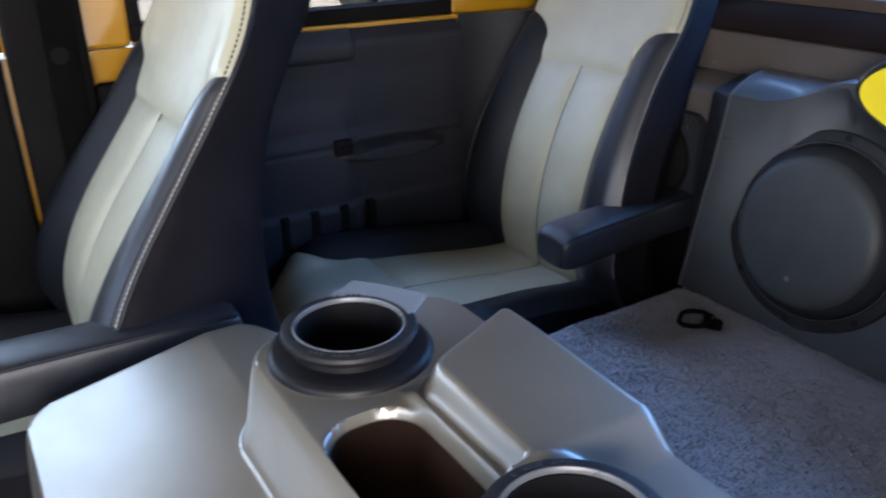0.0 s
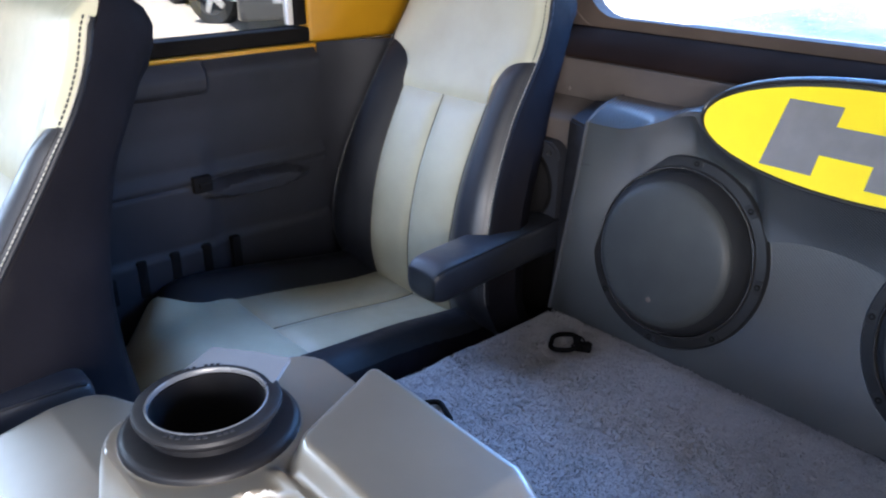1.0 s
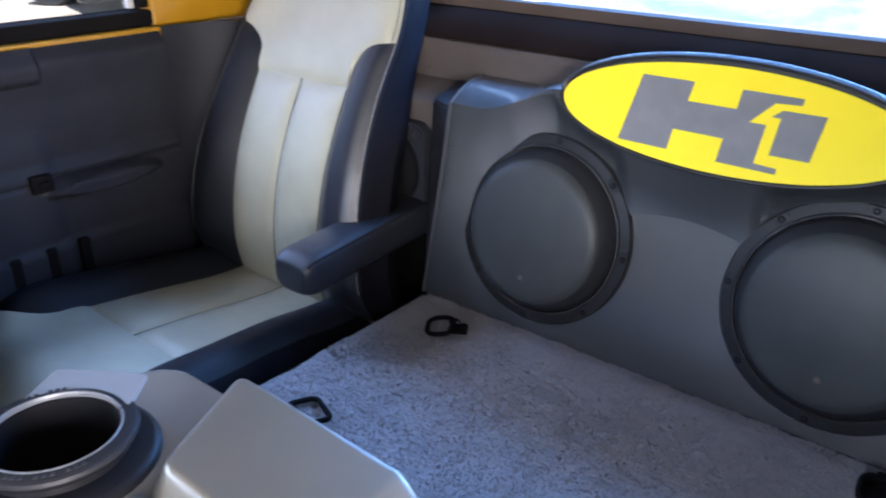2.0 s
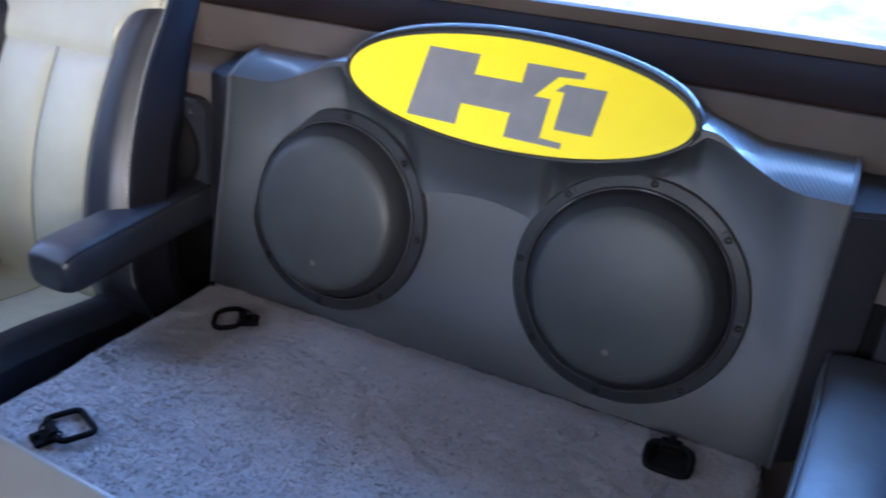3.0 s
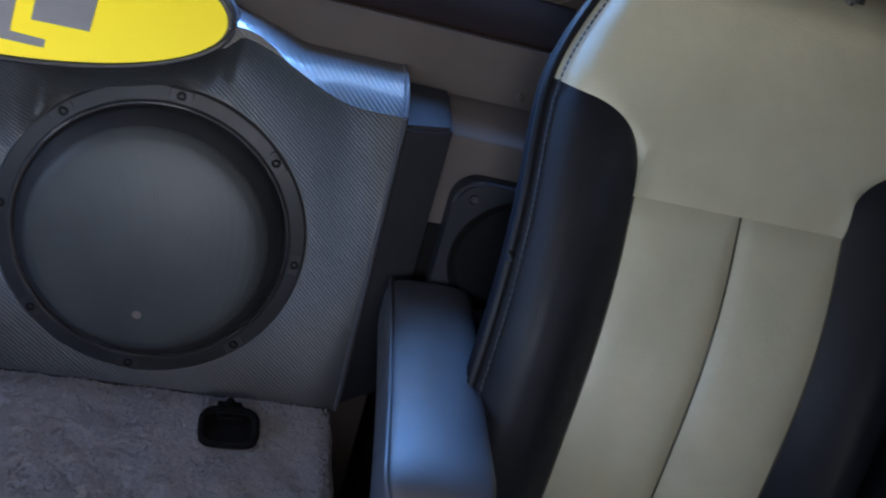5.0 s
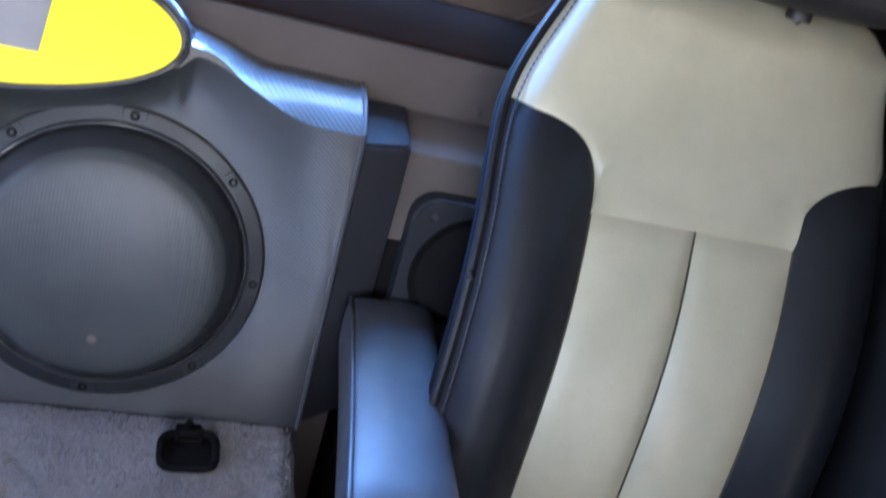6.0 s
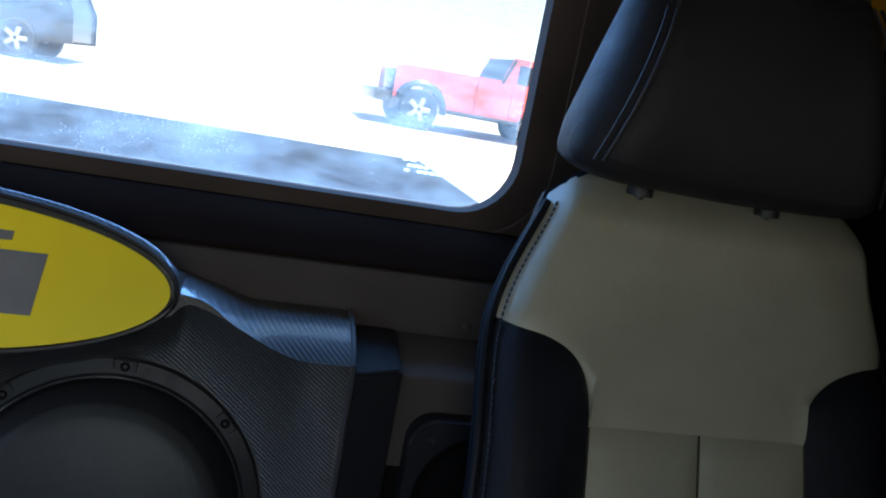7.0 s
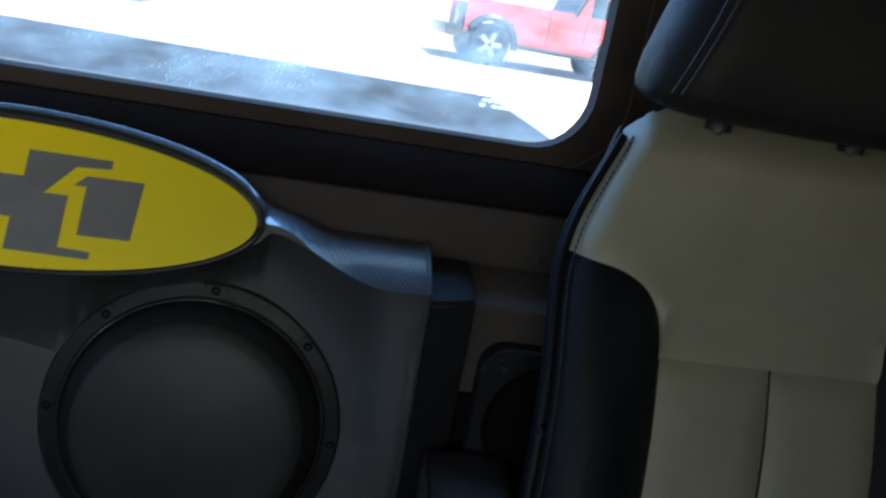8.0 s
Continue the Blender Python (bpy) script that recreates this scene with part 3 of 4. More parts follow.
def box_section(x):
    """Profile of the box at x: up the face, under the overhang, over the oval, along the top."""
    ax = abs(x)
    zl, zu = oval_z(x, -1), oval_z(x, 1)
    if ax > 0.24:
        # the shoulder's front edge leaves the oval below its tip and runs out to the corner
        zl = 0.3796 + 0.015 * smooth(0.24, 0.262, ax) - 0.0386 * smooth(0.252, 0.385, ax)
    if ax > 0.252:
        zu = zl + (0.402 - zl) * (1 - smooth(0.252, 0.31, ax))
    yl = oval_y(zl) - 0.0085 * smooth(0.26, 0.41, ax)
    yu = yl + 0.47 * (zu - zl)
    bz = 0.387 + 0.056 * max(0.0, 1 - (x / 0.32) ** 2)
    yb = max(0.1235, yu + 0.018)
    # the overhang starts at a crease that arches between the two subwoofers
    dx = abs(x + 0.0275)
    arch = 1 - smooth(0.085, 0.13, dx)
    zc = (zl - 0.055 - 0.120 * smooth(0.20, 0.33, ax)) * (1 - arch) + (0.247 - 1.8 * dx * dx) * arch
    power = (2.2 - 0.9 * smooth(0.24, 0.36, ax)) * (1 - arch) + 1.05 * arch
    pts = [(face_y(z, ax), z) for z in steps(-0.004, zc, 16)]
    pts.append((face_y(zc, ax) - 0.006 * arch, zc + 0.0012))
    n = 12
    for i in range(1, n + 1):
        t = i / n
        z = zc + (zl - zc) * t
        base = face_y(z, ax)
        pts.append((base - 0.006 * arch * (1 - t) + (yl - base) * t ** power, z))
    for i in range(1, 7):
        t = i / 6
        pts.append((yl + (yu - yl) * t, zl + (zu - zl) * t))
    for i in range(1, 13):
        t = i / 12
        crest = 0.006 * math.sin(math.pi * min(1.0, t * 2.2)) * (1 - smooth(0.22, 0.27, ax))
        k = smooth(0.21, 0.30, ax)
        rise = smooth(0, 1, t) * (1 - k) + (0.3 * t + 0.7 * (1 - (1 - t) ** 2.86)) * k
        pts.append((yu + (yb - yu) * t, zu + (bz - zu) * rise + crest))
    return pts


def box_flare(x, z):
    """The box widens towards its foot at one end."""
    return x - smooth(-0.36, -BOX_X, x) * (0.012 + 0.045 * min(1.0, max(0.0, 1 - z / 0.36)))


def speaker_box_shell():
    xs = sorted({round(v, 4) for v in steps(-BOX_X, BOX_X, 160)} | {-0.252, 0.252, -0.2515, 0.2515, 0.249, -0.249, 0.245, -0.245})
    secs = [box_section(x) for x in xs]
    bm = bmesh.new()
    rows = [[bm.verts.new((box_flare(x, z), y, z)) for y, z in s] for x, s in zip(xs, secs)]
    for a, b in zip(rows, rows[1:]):
        for i in range(len(a) - 1):
            bm.faces.new((a[i], a[i + 1], b[i + 1], b[i]))
    for r, x in ((rows[0], xs[0]), (rows[-1], xs[-1])):
        low = bm.verts.new((box_flare(x, 0), 0.1235, -0.004))
        bm.faces.new(r + [low])
    bmesh.ops.remove_doubles(bm, verts=bm.verts, dist=1e-5)
    return bm


box = tagged(empty("speaker_box", (0, 0, 0)), "black vinyl loudspeaker box with a yellow oval badge on the carpet", "speaker box")
part("shell", speaker_box_shell(), woven_vinyl, box, "black woven vinyl covering")


def on_oval(a, b, lift):
    """A place on the tilted badge: a across, b up along it, lift out of it."""
    c, s = 1 / math.hypot(1, 0.47), 0.47 / math.hypot(1, 0.47)
    return (a, 0.0605 + b * s - lift * c, 0.402 + b * c + lift * s)


def badge_sheet(outline, lift0, lift1):
    bm = bmesh.new()
    top = [bm.verts.new(on_oval(a, b, lift1)) for a, b in outline]
    low = [bm.verts.new(on_oval(a, b, lift0)) for a, b in outline]
    bm.faces.new(top)
    for i in range(len(top)):
        j = (i + 1) % len(top)
        bm.faces.new((top[i], top[j], low[j], low[i]))
    bmesh.ops.triangulate(bm, faces=[f for f in bm.faces if len(f.verts) > 4])
    return bm


ring_pts = [(0.249 * math.cos(2 * math.pi * i / 96), 0.079 * math.sin(2 * math.pi * i / 96)) for i in range(96)]
badge = part("badge", badge_sheet([(a * 0.976, b * 0.915 - 0.0028) for a, b in ring_pts], -0.004, 0.003), badge_yellow, box, "yellow oval badge plate", False)
part("badge_edging", tube(bmesh.new(), [on_oval(a, b, 0.0015) for a, b in ring_pts], 0.0032, 8, True), black_plastic, box, "thin black edging round the badge")

SLANT = 0.03


def slanted(points):
    return [(x + SLANT * z, z) for x, z in points]


EMBLEM_LEFT = [(-0.128, 0.0420), (-0.052, 0.0420), (-0.053, 0.0145), (0.0155, 0.0145), (0.0155, 0.0415), (0.0945, 0.0412), (0.0945, 0.0325), (0.0615, 0.0305), (0.036, 0.0005), (0.0590, 0.0005), (0.0590, -0.0510), (0.0895, -0.0525), (0.0895, -0.0600), (0.0110, -0.0590), (0.0110, -0.0270), (-0.0605, -0.0265), (-0.0605, -0.0560), (-0.135, -0.0550)]
EMBLEM_RIGHT = [(0.0625, 0.0120), (0.0735, 0.0225), (0.128, 0.0230), (0.1245, -0.0365), (0.0745, -0.0370), (0.0745, 0.0120)]
part("emblem", badge_sheet(slanted(EMBLEM_LEFT), 0.002, 0.0042), badge_grey, badge, "grey block emblem", False)
part("emblem", badge_sheet(slanted(EMBLEM_RIGHT), 0.002, 0.0042), badge_grey, badge, "grey block emblem", False)

seam_run = [(box_flare(-x, z), face_y(z, x) - 0.0006, z) for x, z in ((0.427 - 0.058 * t, 0.281 + 0.008 * t) for t in steps(0, 1, 12))]
part("cover_seam", tube(bmesh.new(), seam_run, 0.0011, 6), seam_black, box, "short seam in the vinyl covering")

# edge cords and the vinyl fillers beside the box
for sx in (-1, 1):
    cord = [(box_flare(sx * BOX_X, z) + sx * 0.001, y - 0.001, z) for y, z in box_section(BOX_X)]
    part("edge_cord", tube(bmesh.new(), cord, 0.0028, 6), cord_grey, box, "thin glossy edge cord")
    bm = bmesh.new()
    ex = 0.013 if sx < 0 else 0.0
    plan = [(0.4295 + ex, 0.032), (0.4855 + ex, 0.056), (0.4855 + ex, 0.1275), (0.4295 + ex, 0.1275)]
    lo = [bm.verts.new((sx * (x + (0.046 if sx < 0 else 0.0) * (0.3 if x > 0.47 else 1.0)), y - (0.016 if y < 0.04 else 0.0), 0.0)) for x, y in plan]
    hi = [bm.verts.new((sx * x, y - 0.004, 0.348 if y < 0.07 else 0.372)) for x, y in plan]
    bm.faces.new(lo)
    bm.faces.new(hi)
    for i in range(4):
        bm.faces.new((lo[i], lo[(i + 1) % 4], hi[(i + 1) % 4], hi[i]))
    bmesh.ops.bevel(bm, geom=list(bm.edges), offset=0.004, segments=2, affect="EDGES")
    part("side_filler", bm, filler_vinyl, box, "smooth black vinyl filler strip")


def subwoofer(cx):
    face_turn = pose(cx, face_y(0.173), 0.173, 90 - 10.2, 0, 0)
    sub = tagged(empty("subwoofer"), "round black subwoofer with a domed fabric cone in the box", "subwoofer", "subwoofers")
    sub.matrix_world = face_turn
    flange = [(0.128, -0.01), (0.1575, -0.002), (0.1575, 0.006), (0.155, 0.0095), (0.141, 0.0115), (0.1385, 0.010), (0.1375, 0.004), (0.128, 0.002)]
    part("flange", lathe(bmesh.new(), flange, 96), flange_black, sub, "satin black mounting ring")
    part("rim", lathe(bmesh.new(), [(0.1385, 0.008), (0.1388, 0.0145), (0.1373, 0.0165), (0.1356, 0.0145), (0.1352, 0.006)], 96), rim_metal, sub, "thin polished rim")
    surround = [(0.1352, 0.006), (0.1335, 0.014), (0.129, 0.025), (0.122, 0.034), (0.1185, 0.0375), (0.1165, 0.0395)]
    part("surround", lathe(bmesh.new(), surround, 96), flange_black, sub, "black rubber surround")
    cone = [(0.1180, 0.0378), (0.1165, 0.0408), (0.1140, 0.0432), (0.1105, 0.0456), (0.1080, 0.0470)] + [(0.105 * (1 - t), 0.0482 + 0.0085 * (1 - (1 - t) ** 2)) for t in steps(0.0, 1.0, 10)]
    part("cone", lathe(bmesh.new(), cone, 96), cone_fabric, sub, "dark grey woven cone")
    part("maker_mark", lathe(bmesh.new(), [(0.0, 0.0016), (0.0045, 0.0014), (0.0055, 0.0)], 16, pose(0, -0.074, 0.0512, 7, 0, 0)), trim_brown, sub, "small round grey mark")
    for i in range(8):
        a = radians(-3 + 45 * i)
        m = pose(0.1485 * math.cos(a), 0.1485 * math.sin(a), 0.0095, 0, 0, math.degrees(a))
        bm = lathe(bmesh.new(), [(0.0, 0.0006), (0.0018, 0.0006), (0.0024, 0.0024), (0.0040, 0.0026), (0.0050, 0.0014), (0.0050, -0.001)], 12, m)
        part("screw", bm, lining_black, sub, "black recessed screw")
        bm = block(bmesh.new(), (-0.0075, -0.012, -0.001), (0.0070, 0.012, 0.0016), 0.0014, 1, m)
        part("screw_seat", bm, flange_black, sub)
    return sub


subwoofer(-0.256)
subwoofer(0.201)


# ---- small loudspeaker behind each rear seat ----
def door_speaker(sx):
    sp = tagged(empty("wall_speaker", (sx * 0.589, 0.059, 0.215)), "small black oval loudspeaker on the rear bulkhead", "speaker", "bulkhead speakers")
    bm = extrude_outline(bmesh.new(), rounded(0.176, 0.176, 0.030, 8), -0.026)
    bmesh.ops.bevel(bm, geom=[e for e in bm.edges if all(abs(v.co.y + 0.026) < 1e-5 for v in e.verts)], offset=0.004, segments=2, affect="EDGES")
    part("frame", bm, door_plastic, sp, "dark grey plastic frame")
    part("grille", lathe(bmesh.new(), [(0, 0.016), (0.05, 0.013), (0.064, 0.006), (0.068, 0.0), (0.076, 0.002), (0.077, -0.002)], 40, pose(0, -0.026, 0, 90, 0, 0)), lining_black, sp)
    for a, b in ((-1, 1), (1, 1), (-1, -1), (1, -1)):
        part("screw", lathe(bmesh.new(), [(0, 0.0), (0.004, 0.0), (0.0055, 0.002), (0.0055, -0.001)], 12, pose(a * 0.066, -0.0265, b * 0.068, 90, 0, 0)), seam_black, sp)
    return sp


door_speaker(1)
door_speaker(-1)
for sx in (-1, 1):
    for x, z in ((0.566, 0.381),):
        b = tagged(part("trim_button", lathe(bmesh.new(), [(0, 0.003), (0.003, 0.003), (0.0055, 0.0015), (0.006, 0.0)], 14, pose(sx * x, 0.1268, z, 90, 0, 0)), trim_tan), "small taupe trim fastener on the bulkhead", "fastener", "trim fasteners")


# ---- seats ----
def lean_y(z):
    """Lean of the backrest: how far back its face lies at a height."""
    pts = ((-0.08, -0.080), (0.0, -0.104), (0.06, -0.106), (0.12, -0.100), (0.20, -0.082), (0.28, -0.050), (0.355, -0.010), (0.45, 0.030), (0.52, 0.056), (0.60, 0.080))
    for (z0, y0), (z1, y1) in zip(pts, pts[1:]):
        if z <= z1:
            return y0 + (y1 - y0) * (z - z0) / (z1 - z0)
    return pts[-1][1]


def back_y(z):
    """The lean with its bends rounded off."""
    return sum(lean_y(z + d * 0.012) for d in (-3, -2, -1, 0, 1, 2, 3)) / 7


shape_of_back = {"width": (0.238, 0.035, 0.026), "belly": 0.0, "insert": 0.120, "lean": 0.0, "sway": 0.0, "roll": 0.018}


def back_half(z):
    low, taper, top = shape_of_back["width"]
    return low - taper * smooth(0.02, 0.42, z) - top * smooth(0.42, 0.60, z)


INS = 0.565          # share of the half width taken by the insert, before it is straightened


def back_point(u, z, puff=0.0):
    au = abs(u)
    w = back_half(z)
    bol = 0.030 * smooth(0.50, 0.80, au) * (1 - smooth(0.33, 0.52, z)) * smooth(-0.08, 0.06, z)
    roll = shape_of_back["roll"] * smooth(0.86, 1.04, au) ** 1.5
    top = 0.035 * smooth(0.545, 0.60, z)
    crown = -0.004 * (1 - au * au)
    half = shape_of_back["insert"]
    x = half * au / INS if au < INS else half + (w - half) * (au - INS) / (1 - INS)
    return Vector((math.copysign(x, u) + shape_of_back["lean"] * smooth(0.36, 0.60, z) - shape_of_back["sway"] * smooth(0.38, 0.08, z), back_y(z) - shape_of_back["belly"] * smooth(0.40, 0.06, z) + crown - bol + roll + top - puff, z))


def back_top(u):
    return 0.592 - 0.030 * abs(u) ** 8


def bolster_line(u, low, rise, p=2.6):
    t = min(1.0, max(0.0, (abs(u) - INS) / (1 - INS)))
    return low + rise * (1 - (1 - t) ** p) ** (1 / p)


def puffed(point, region, us, n, puff=0.008, soft=0.014, size=0.2):
    """A padded leather panel: region(u) gives its two ends; it swells away from its seams."""
    u0, u1 = us[0], us[-1]

    def fn(u, v):
        lo, hi = region(u)
        w = lo + (hi - lo) * v
        d = min(min(u - u0, u1 - u) * size, min(v, 1 - v) * (hi - lo))
        return point(u, w, puff * (1 - math.exp(-max(0.0, d) / soft)) - 0.003)
    return grid_mesh(fn, us, steps(0, 1, n))


def uneven(a, b, n, dense_at):
    """Steps that lie closer at one end."""
    out = []
    for i in range(n + 1):
        t = i / n
        out.append(a + (b - a) * (t * t if dense_at == "a" else 1 - (1 - t) ** 2))
    return out


CUSH_BACK, CUSH_SEAM, CUSH_FRONT = -0.075, -0.415, -0.625


def cushion_point(u, y, puff=0.0):
    au = abs(u)
    nose = smooth(-0.44, -0.625, y)
    w = (0.222 + 0.022 * smooth(-0.2, -0.45, y)) * (1 - 0.07 * nose ** 2)
    front = smooth(-0.50, -0.64, y)
    bol = 0.030 * smooth(0.50, 0.78, au) * smooth(-0.62, -0.46, y)
    roll = 0.030 * smooth(0.82, 1.05, au) ** 1.4
    z = -0.004 + bol - roll - 0.075 * front ** 1.6 + 0.014 * smooth(-0.30, -0.50, y) - 0.010 * (1 - au * au) - 0.026 * smooth(-0.36, -0.10, y)
    return Vector((u * w, y - 0.040 * smooth(-0.40, -0.60, y) + (0.050 * au ** 3 + 0.012) * nose - 0.012 * (1 - au * au) * front, z + puff))


def stitch_row(point, path, gap=0.0056, length=0.0042, r=0.0008):
    """A row of short stitches along a path of (u, w) places."""
    pts = [point(u, w, 0.0045) for u, w in path]
    bm = bmesh.new()
    run = 0.0
    for a, b in zip(pts, pts[1:]):
        seg = b - a
        d = seg.length
        while run < d:
            m = a + seg * (run / d)
            e = m + seg.normalized() * length
            side = seg.normalized().cross(Vector((0, 1, 0)))
            if side.length < 0.1:
                side = Vector((1, 0, 0))
            side.normalize()
            up = side.cross(seg.normalized())
            vs = [bm.verts.new(m + r * side), bm.verts.new(m + r * up), bm.verts.new(m - r * side), bm.verts.new(m - r * up)]
            ws = [bm.verts.new(e + r * side), bm.verts.new(e + r * up), bm.verts.new(e - r * side), bm.verts.new(e - r * up)]
            for i in range(4):
                bm.faces.new((vs[i], vs[(i + 1) % 4], ws[(i + 1) % 4], ws[i]))
            run += gap
        run -= d
    return bm


def make_seat(label, inner, arm, shiny=False, bulge=0.0, deep=False):
    """Bucket seat round its own centre line; inner is the side of its armrest."""
    seat = tagged(empty("bucket_seat"), label, "seat", "bucket seats")
    side_leather = glare_leather if shiny else dark_leather
    # backrest panels
    half = steps(-INS, 0, 14), steps(0, INS, 14)
    for us in half:
        part("back_insert", puffed(back_point, lambda u: (-0.05, 0.357), us, 40, 0.011, 0.010), light_leather, seat, "light beige leather insert strip")
    part("upper_panel", puffed(back_point, lambda u: (bolster_line(u, 0.357, 0.082) if abs(u) > INS else 0.357, back_top(u)),
         uneven(-1, -INS, 20, "b")[:-1] + steps(-INS, INS, 24) + uneven(INS, 1, 20, "a")[1:], 26, 0.008, 0.012), light_leather, seat, "light beige leather upper panel")
    part("back_bolster", puffed(back_point, lambda u: (-0.05, bolster_line(u, 0.357, 0.082)), uneven(-1, -INS, 20, "b"), 44, 0.010, 0.014), dark_leather, seat, "black leather side bolster")
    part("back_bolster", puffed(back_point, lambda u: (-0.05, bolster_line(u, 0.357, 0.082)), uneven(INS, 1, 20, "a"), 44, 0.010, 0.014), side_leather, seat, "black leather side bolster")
    # shell round the sides and back
    rim = [(-1, z) for z in steps(-0.05, back_top(1) - 0.002, 24)] + [(u, back_top(u)) for u in steps(-1, 1, 30)[1:-1]] + [(1, z) for z in steps(back_top(1) - 0.002, -0.05, 24)]
    bm = bmesh.new()
    loops = []
    for out, back in ((-0.002, -0.001), (0.003, 0.005), (0.001, 0.018), (-0.010, 0.050), (-0.022, 0.080), (-0.042, 0.100), (-0.08, 0.110)):
        loop = []
        for u, z in rim:
            p = back_point(u, z)
            c = Vector((0, p.y, min(z, 0.40)))
            d = p - c
            d.y = 0
            d.normalize()
            swell = bulge * smooth(0.50, 0.28, z) * smooth(0.0, 0.06, back) if u * inner > 0.99 else 0
            thick = back * (0.66 + 1.75 * smooth(0.50, 0.0, z)) if deep else back
            loop.append(bm.verts.new(p + d * (out + swell) + Vector((0, thick, -0.25 * back))))
        loops.append(loop)
    for a, b in zip(loops, loops[1:]):
        for i in range(len(a) - 1):
            bm.faces.new((a[i], a[i + 1], b[i + 1], b[i]))
    last = loops[-1]
    n = len(last)
    for i in range(n // 2 - 1):
        bm.faces.new((last[i], last[i + 1], last[n - 2 - i], last[n - 1 - i]))
    part("back_shell", bm, shell_leather, seat, "black leather sides and back")
    for s in (-1, 1):
        path = [(s * 0.982, z) for z in steps(0.03, back_top(1) - 0.01, 60)]
        part("piping", tube(bmesh.new(), [back_point(u, z, -0.001) + Vector((s * 0.004, 0.002, 0)) for u, z in path], 0.0034 if inner > 0 else 0.0048, 8), dark_leather, seat)
        for off, mat in ((0.970, seam_black), (1.0, thread)):
            part("stitching", stitch_row(back_point, [(s * off, z) for u, z in path], 0.0068, 0.0048, 0.0012 if mat is seam_black else 0.0009), mat, seat, "stitched seam")
    for us, zs in (((0, 0), (-0.05, 0.357)), ((-INS, -INS), (-0.05, 0.357)), ((INS, INS), (-0.05, 0.357))):
        run = [back_point(us[0] + (us[1] - us[0]) * t, zs[0] + (zs[1] - zs[0]) * t, -0.0022) for t in steps(0, 1, 30)]
        part("seam", tube(bmesh.new(), run, 0.0013, 6), seam_grey, seat, "sunken dark seam")
    # cushion
    for us, zs in (((0, 0), (CUSH_SEAM, CUSH_BACK)), ((-INS, -INS), (CUSH_SEAM, CUSH_BACK)), ((INS, INS), (CUSH_SEAM, CUSH_BACK))):
        run = [cushion_point(us[0] + (us[1] - us[0]) * t, zs[0] + (zs[1] - zs[0]) * t, -0.0022) for t in steps(0, 1, 24)]
        part("seam", tube(bmesh.new(), run, 0.0013, 6), seam_grey, seat, "sunken dark seam")
    for us in half:
        part("cushion_insert", puffed(cushion_point, lambda u: (CUSH_SEAM, CUSH_BACK), us, 24, 0.011, 0.010), light_leather, seat, "light beige leather insert strip")
    part("front_panel", puffed(cushion_point, lambda u: (CUSH_FRONT, CUSH_SEAM if abs(u) <= INS else 2 * CUSH_SEAM - bolster_line(u, CUSH_SEAM, 0.12, 2.2)),
         uneven(-1, -INS, 16, "b")[:-1] + steps(-INS, INS, 24) + uneven(INS, 1, 16, "a")[1:], 22, 0.008, 0.012), light_leather, seat, "light beige leather front panel")
    for us in (uneven(-1, -INS, 16, "b"), uneven(INS, 1, 16, "a")):
        part("cushion_bolster", puffed(cushion_point, lambda u: (2 * CUSH_SEAM - bolster_line(u, CUSH_SEAM, 0.12, 2.2), CUSH_BACK), us, 34, 0.010, 0.014), dark_leather, seat, "black leather side bolster")
    bm = bmesh.new()
    rim = [(-1, y) for y in steps(CUSH_BACK, CUSH_FRONT, 24)] + [(u, CUSH_FRONT) for u in steps(-1, 1, 24)[1:-1]] + [(1, y) for y in steps(CUSH_FRONT, CUSH_BACK, 24)]
    loops = []
    for out, down in ((-0.004, -0.002), (0.006, 0.010), (0.010, 0.03), (0.006, 0.09), (-0.02, 0.14)):
        loop = []
        for u, y in rim:
            p = cushion_point(u, y)
            d = Vector((u, -0.6 * smooth(-0.55, -0.62, y), 0))
            d.normalize()
            loop.append(bm.verts.new(p + d * out - Vector((0, 0, down))))
        loops.append(loop)
    for a, b in zip(loops, loops[1:]):
        for i in range(len(a) - 1):
            bm.faces.new((a[i], a[i + 1], b[i + 1], b[i]))
    bm.faces.new(loops[-1])
    part("cushion_shell", bm, shell_leather, seat, "black leather cushion sides")
    part("seat_base", cube_mesh((-0.19, -0.56, -0.45), (0.19, -0.06, -0.13), 0.02, 2), black_plastic, seat, "black seat base")
    # headrest
    bm = bmesh.new()
    prof = [(0.0, -0.058), (0.012, -0.076), (0.070, -0.086), (0.150, -0.076), (0.210, -0.045), (0.225, 0.0), (0.200, 0.040), (0.110, 0.055), (0.018, 0.048), (0.0, 0.020)]
    rows = []
    for u in steps(-1, 1, 24):
        e = 1 - abs(u) ** 9
        rows.append([bm.verts.new((u * (0.180 - 0.34 * z + 0.3 * z * z), 0.082 + y * (0.48 + 0.52 * e), 0.586 + 0.022 * (1 - e) + z * (0.94 + 0.06 * e) - 0.004 * (1 - abs(u)))) for z, y in prof])
    for a, b in zip(rows, rows[1:]):
        for i in range(len(prof)):
            j = (i + 1) % len(prof)
            bm.faces.new((a[i], a[j], b[j], b[i]))
    bm.faces.new(rows[0])
    bm.faces.new(rows[-1])
    head = part("headrest", bm, headrest_leather, seat, "black leather headrest")
    sub = head.modifiers.new("round", "SUBSURF")
    sub.levels = sub.render_levels = 2
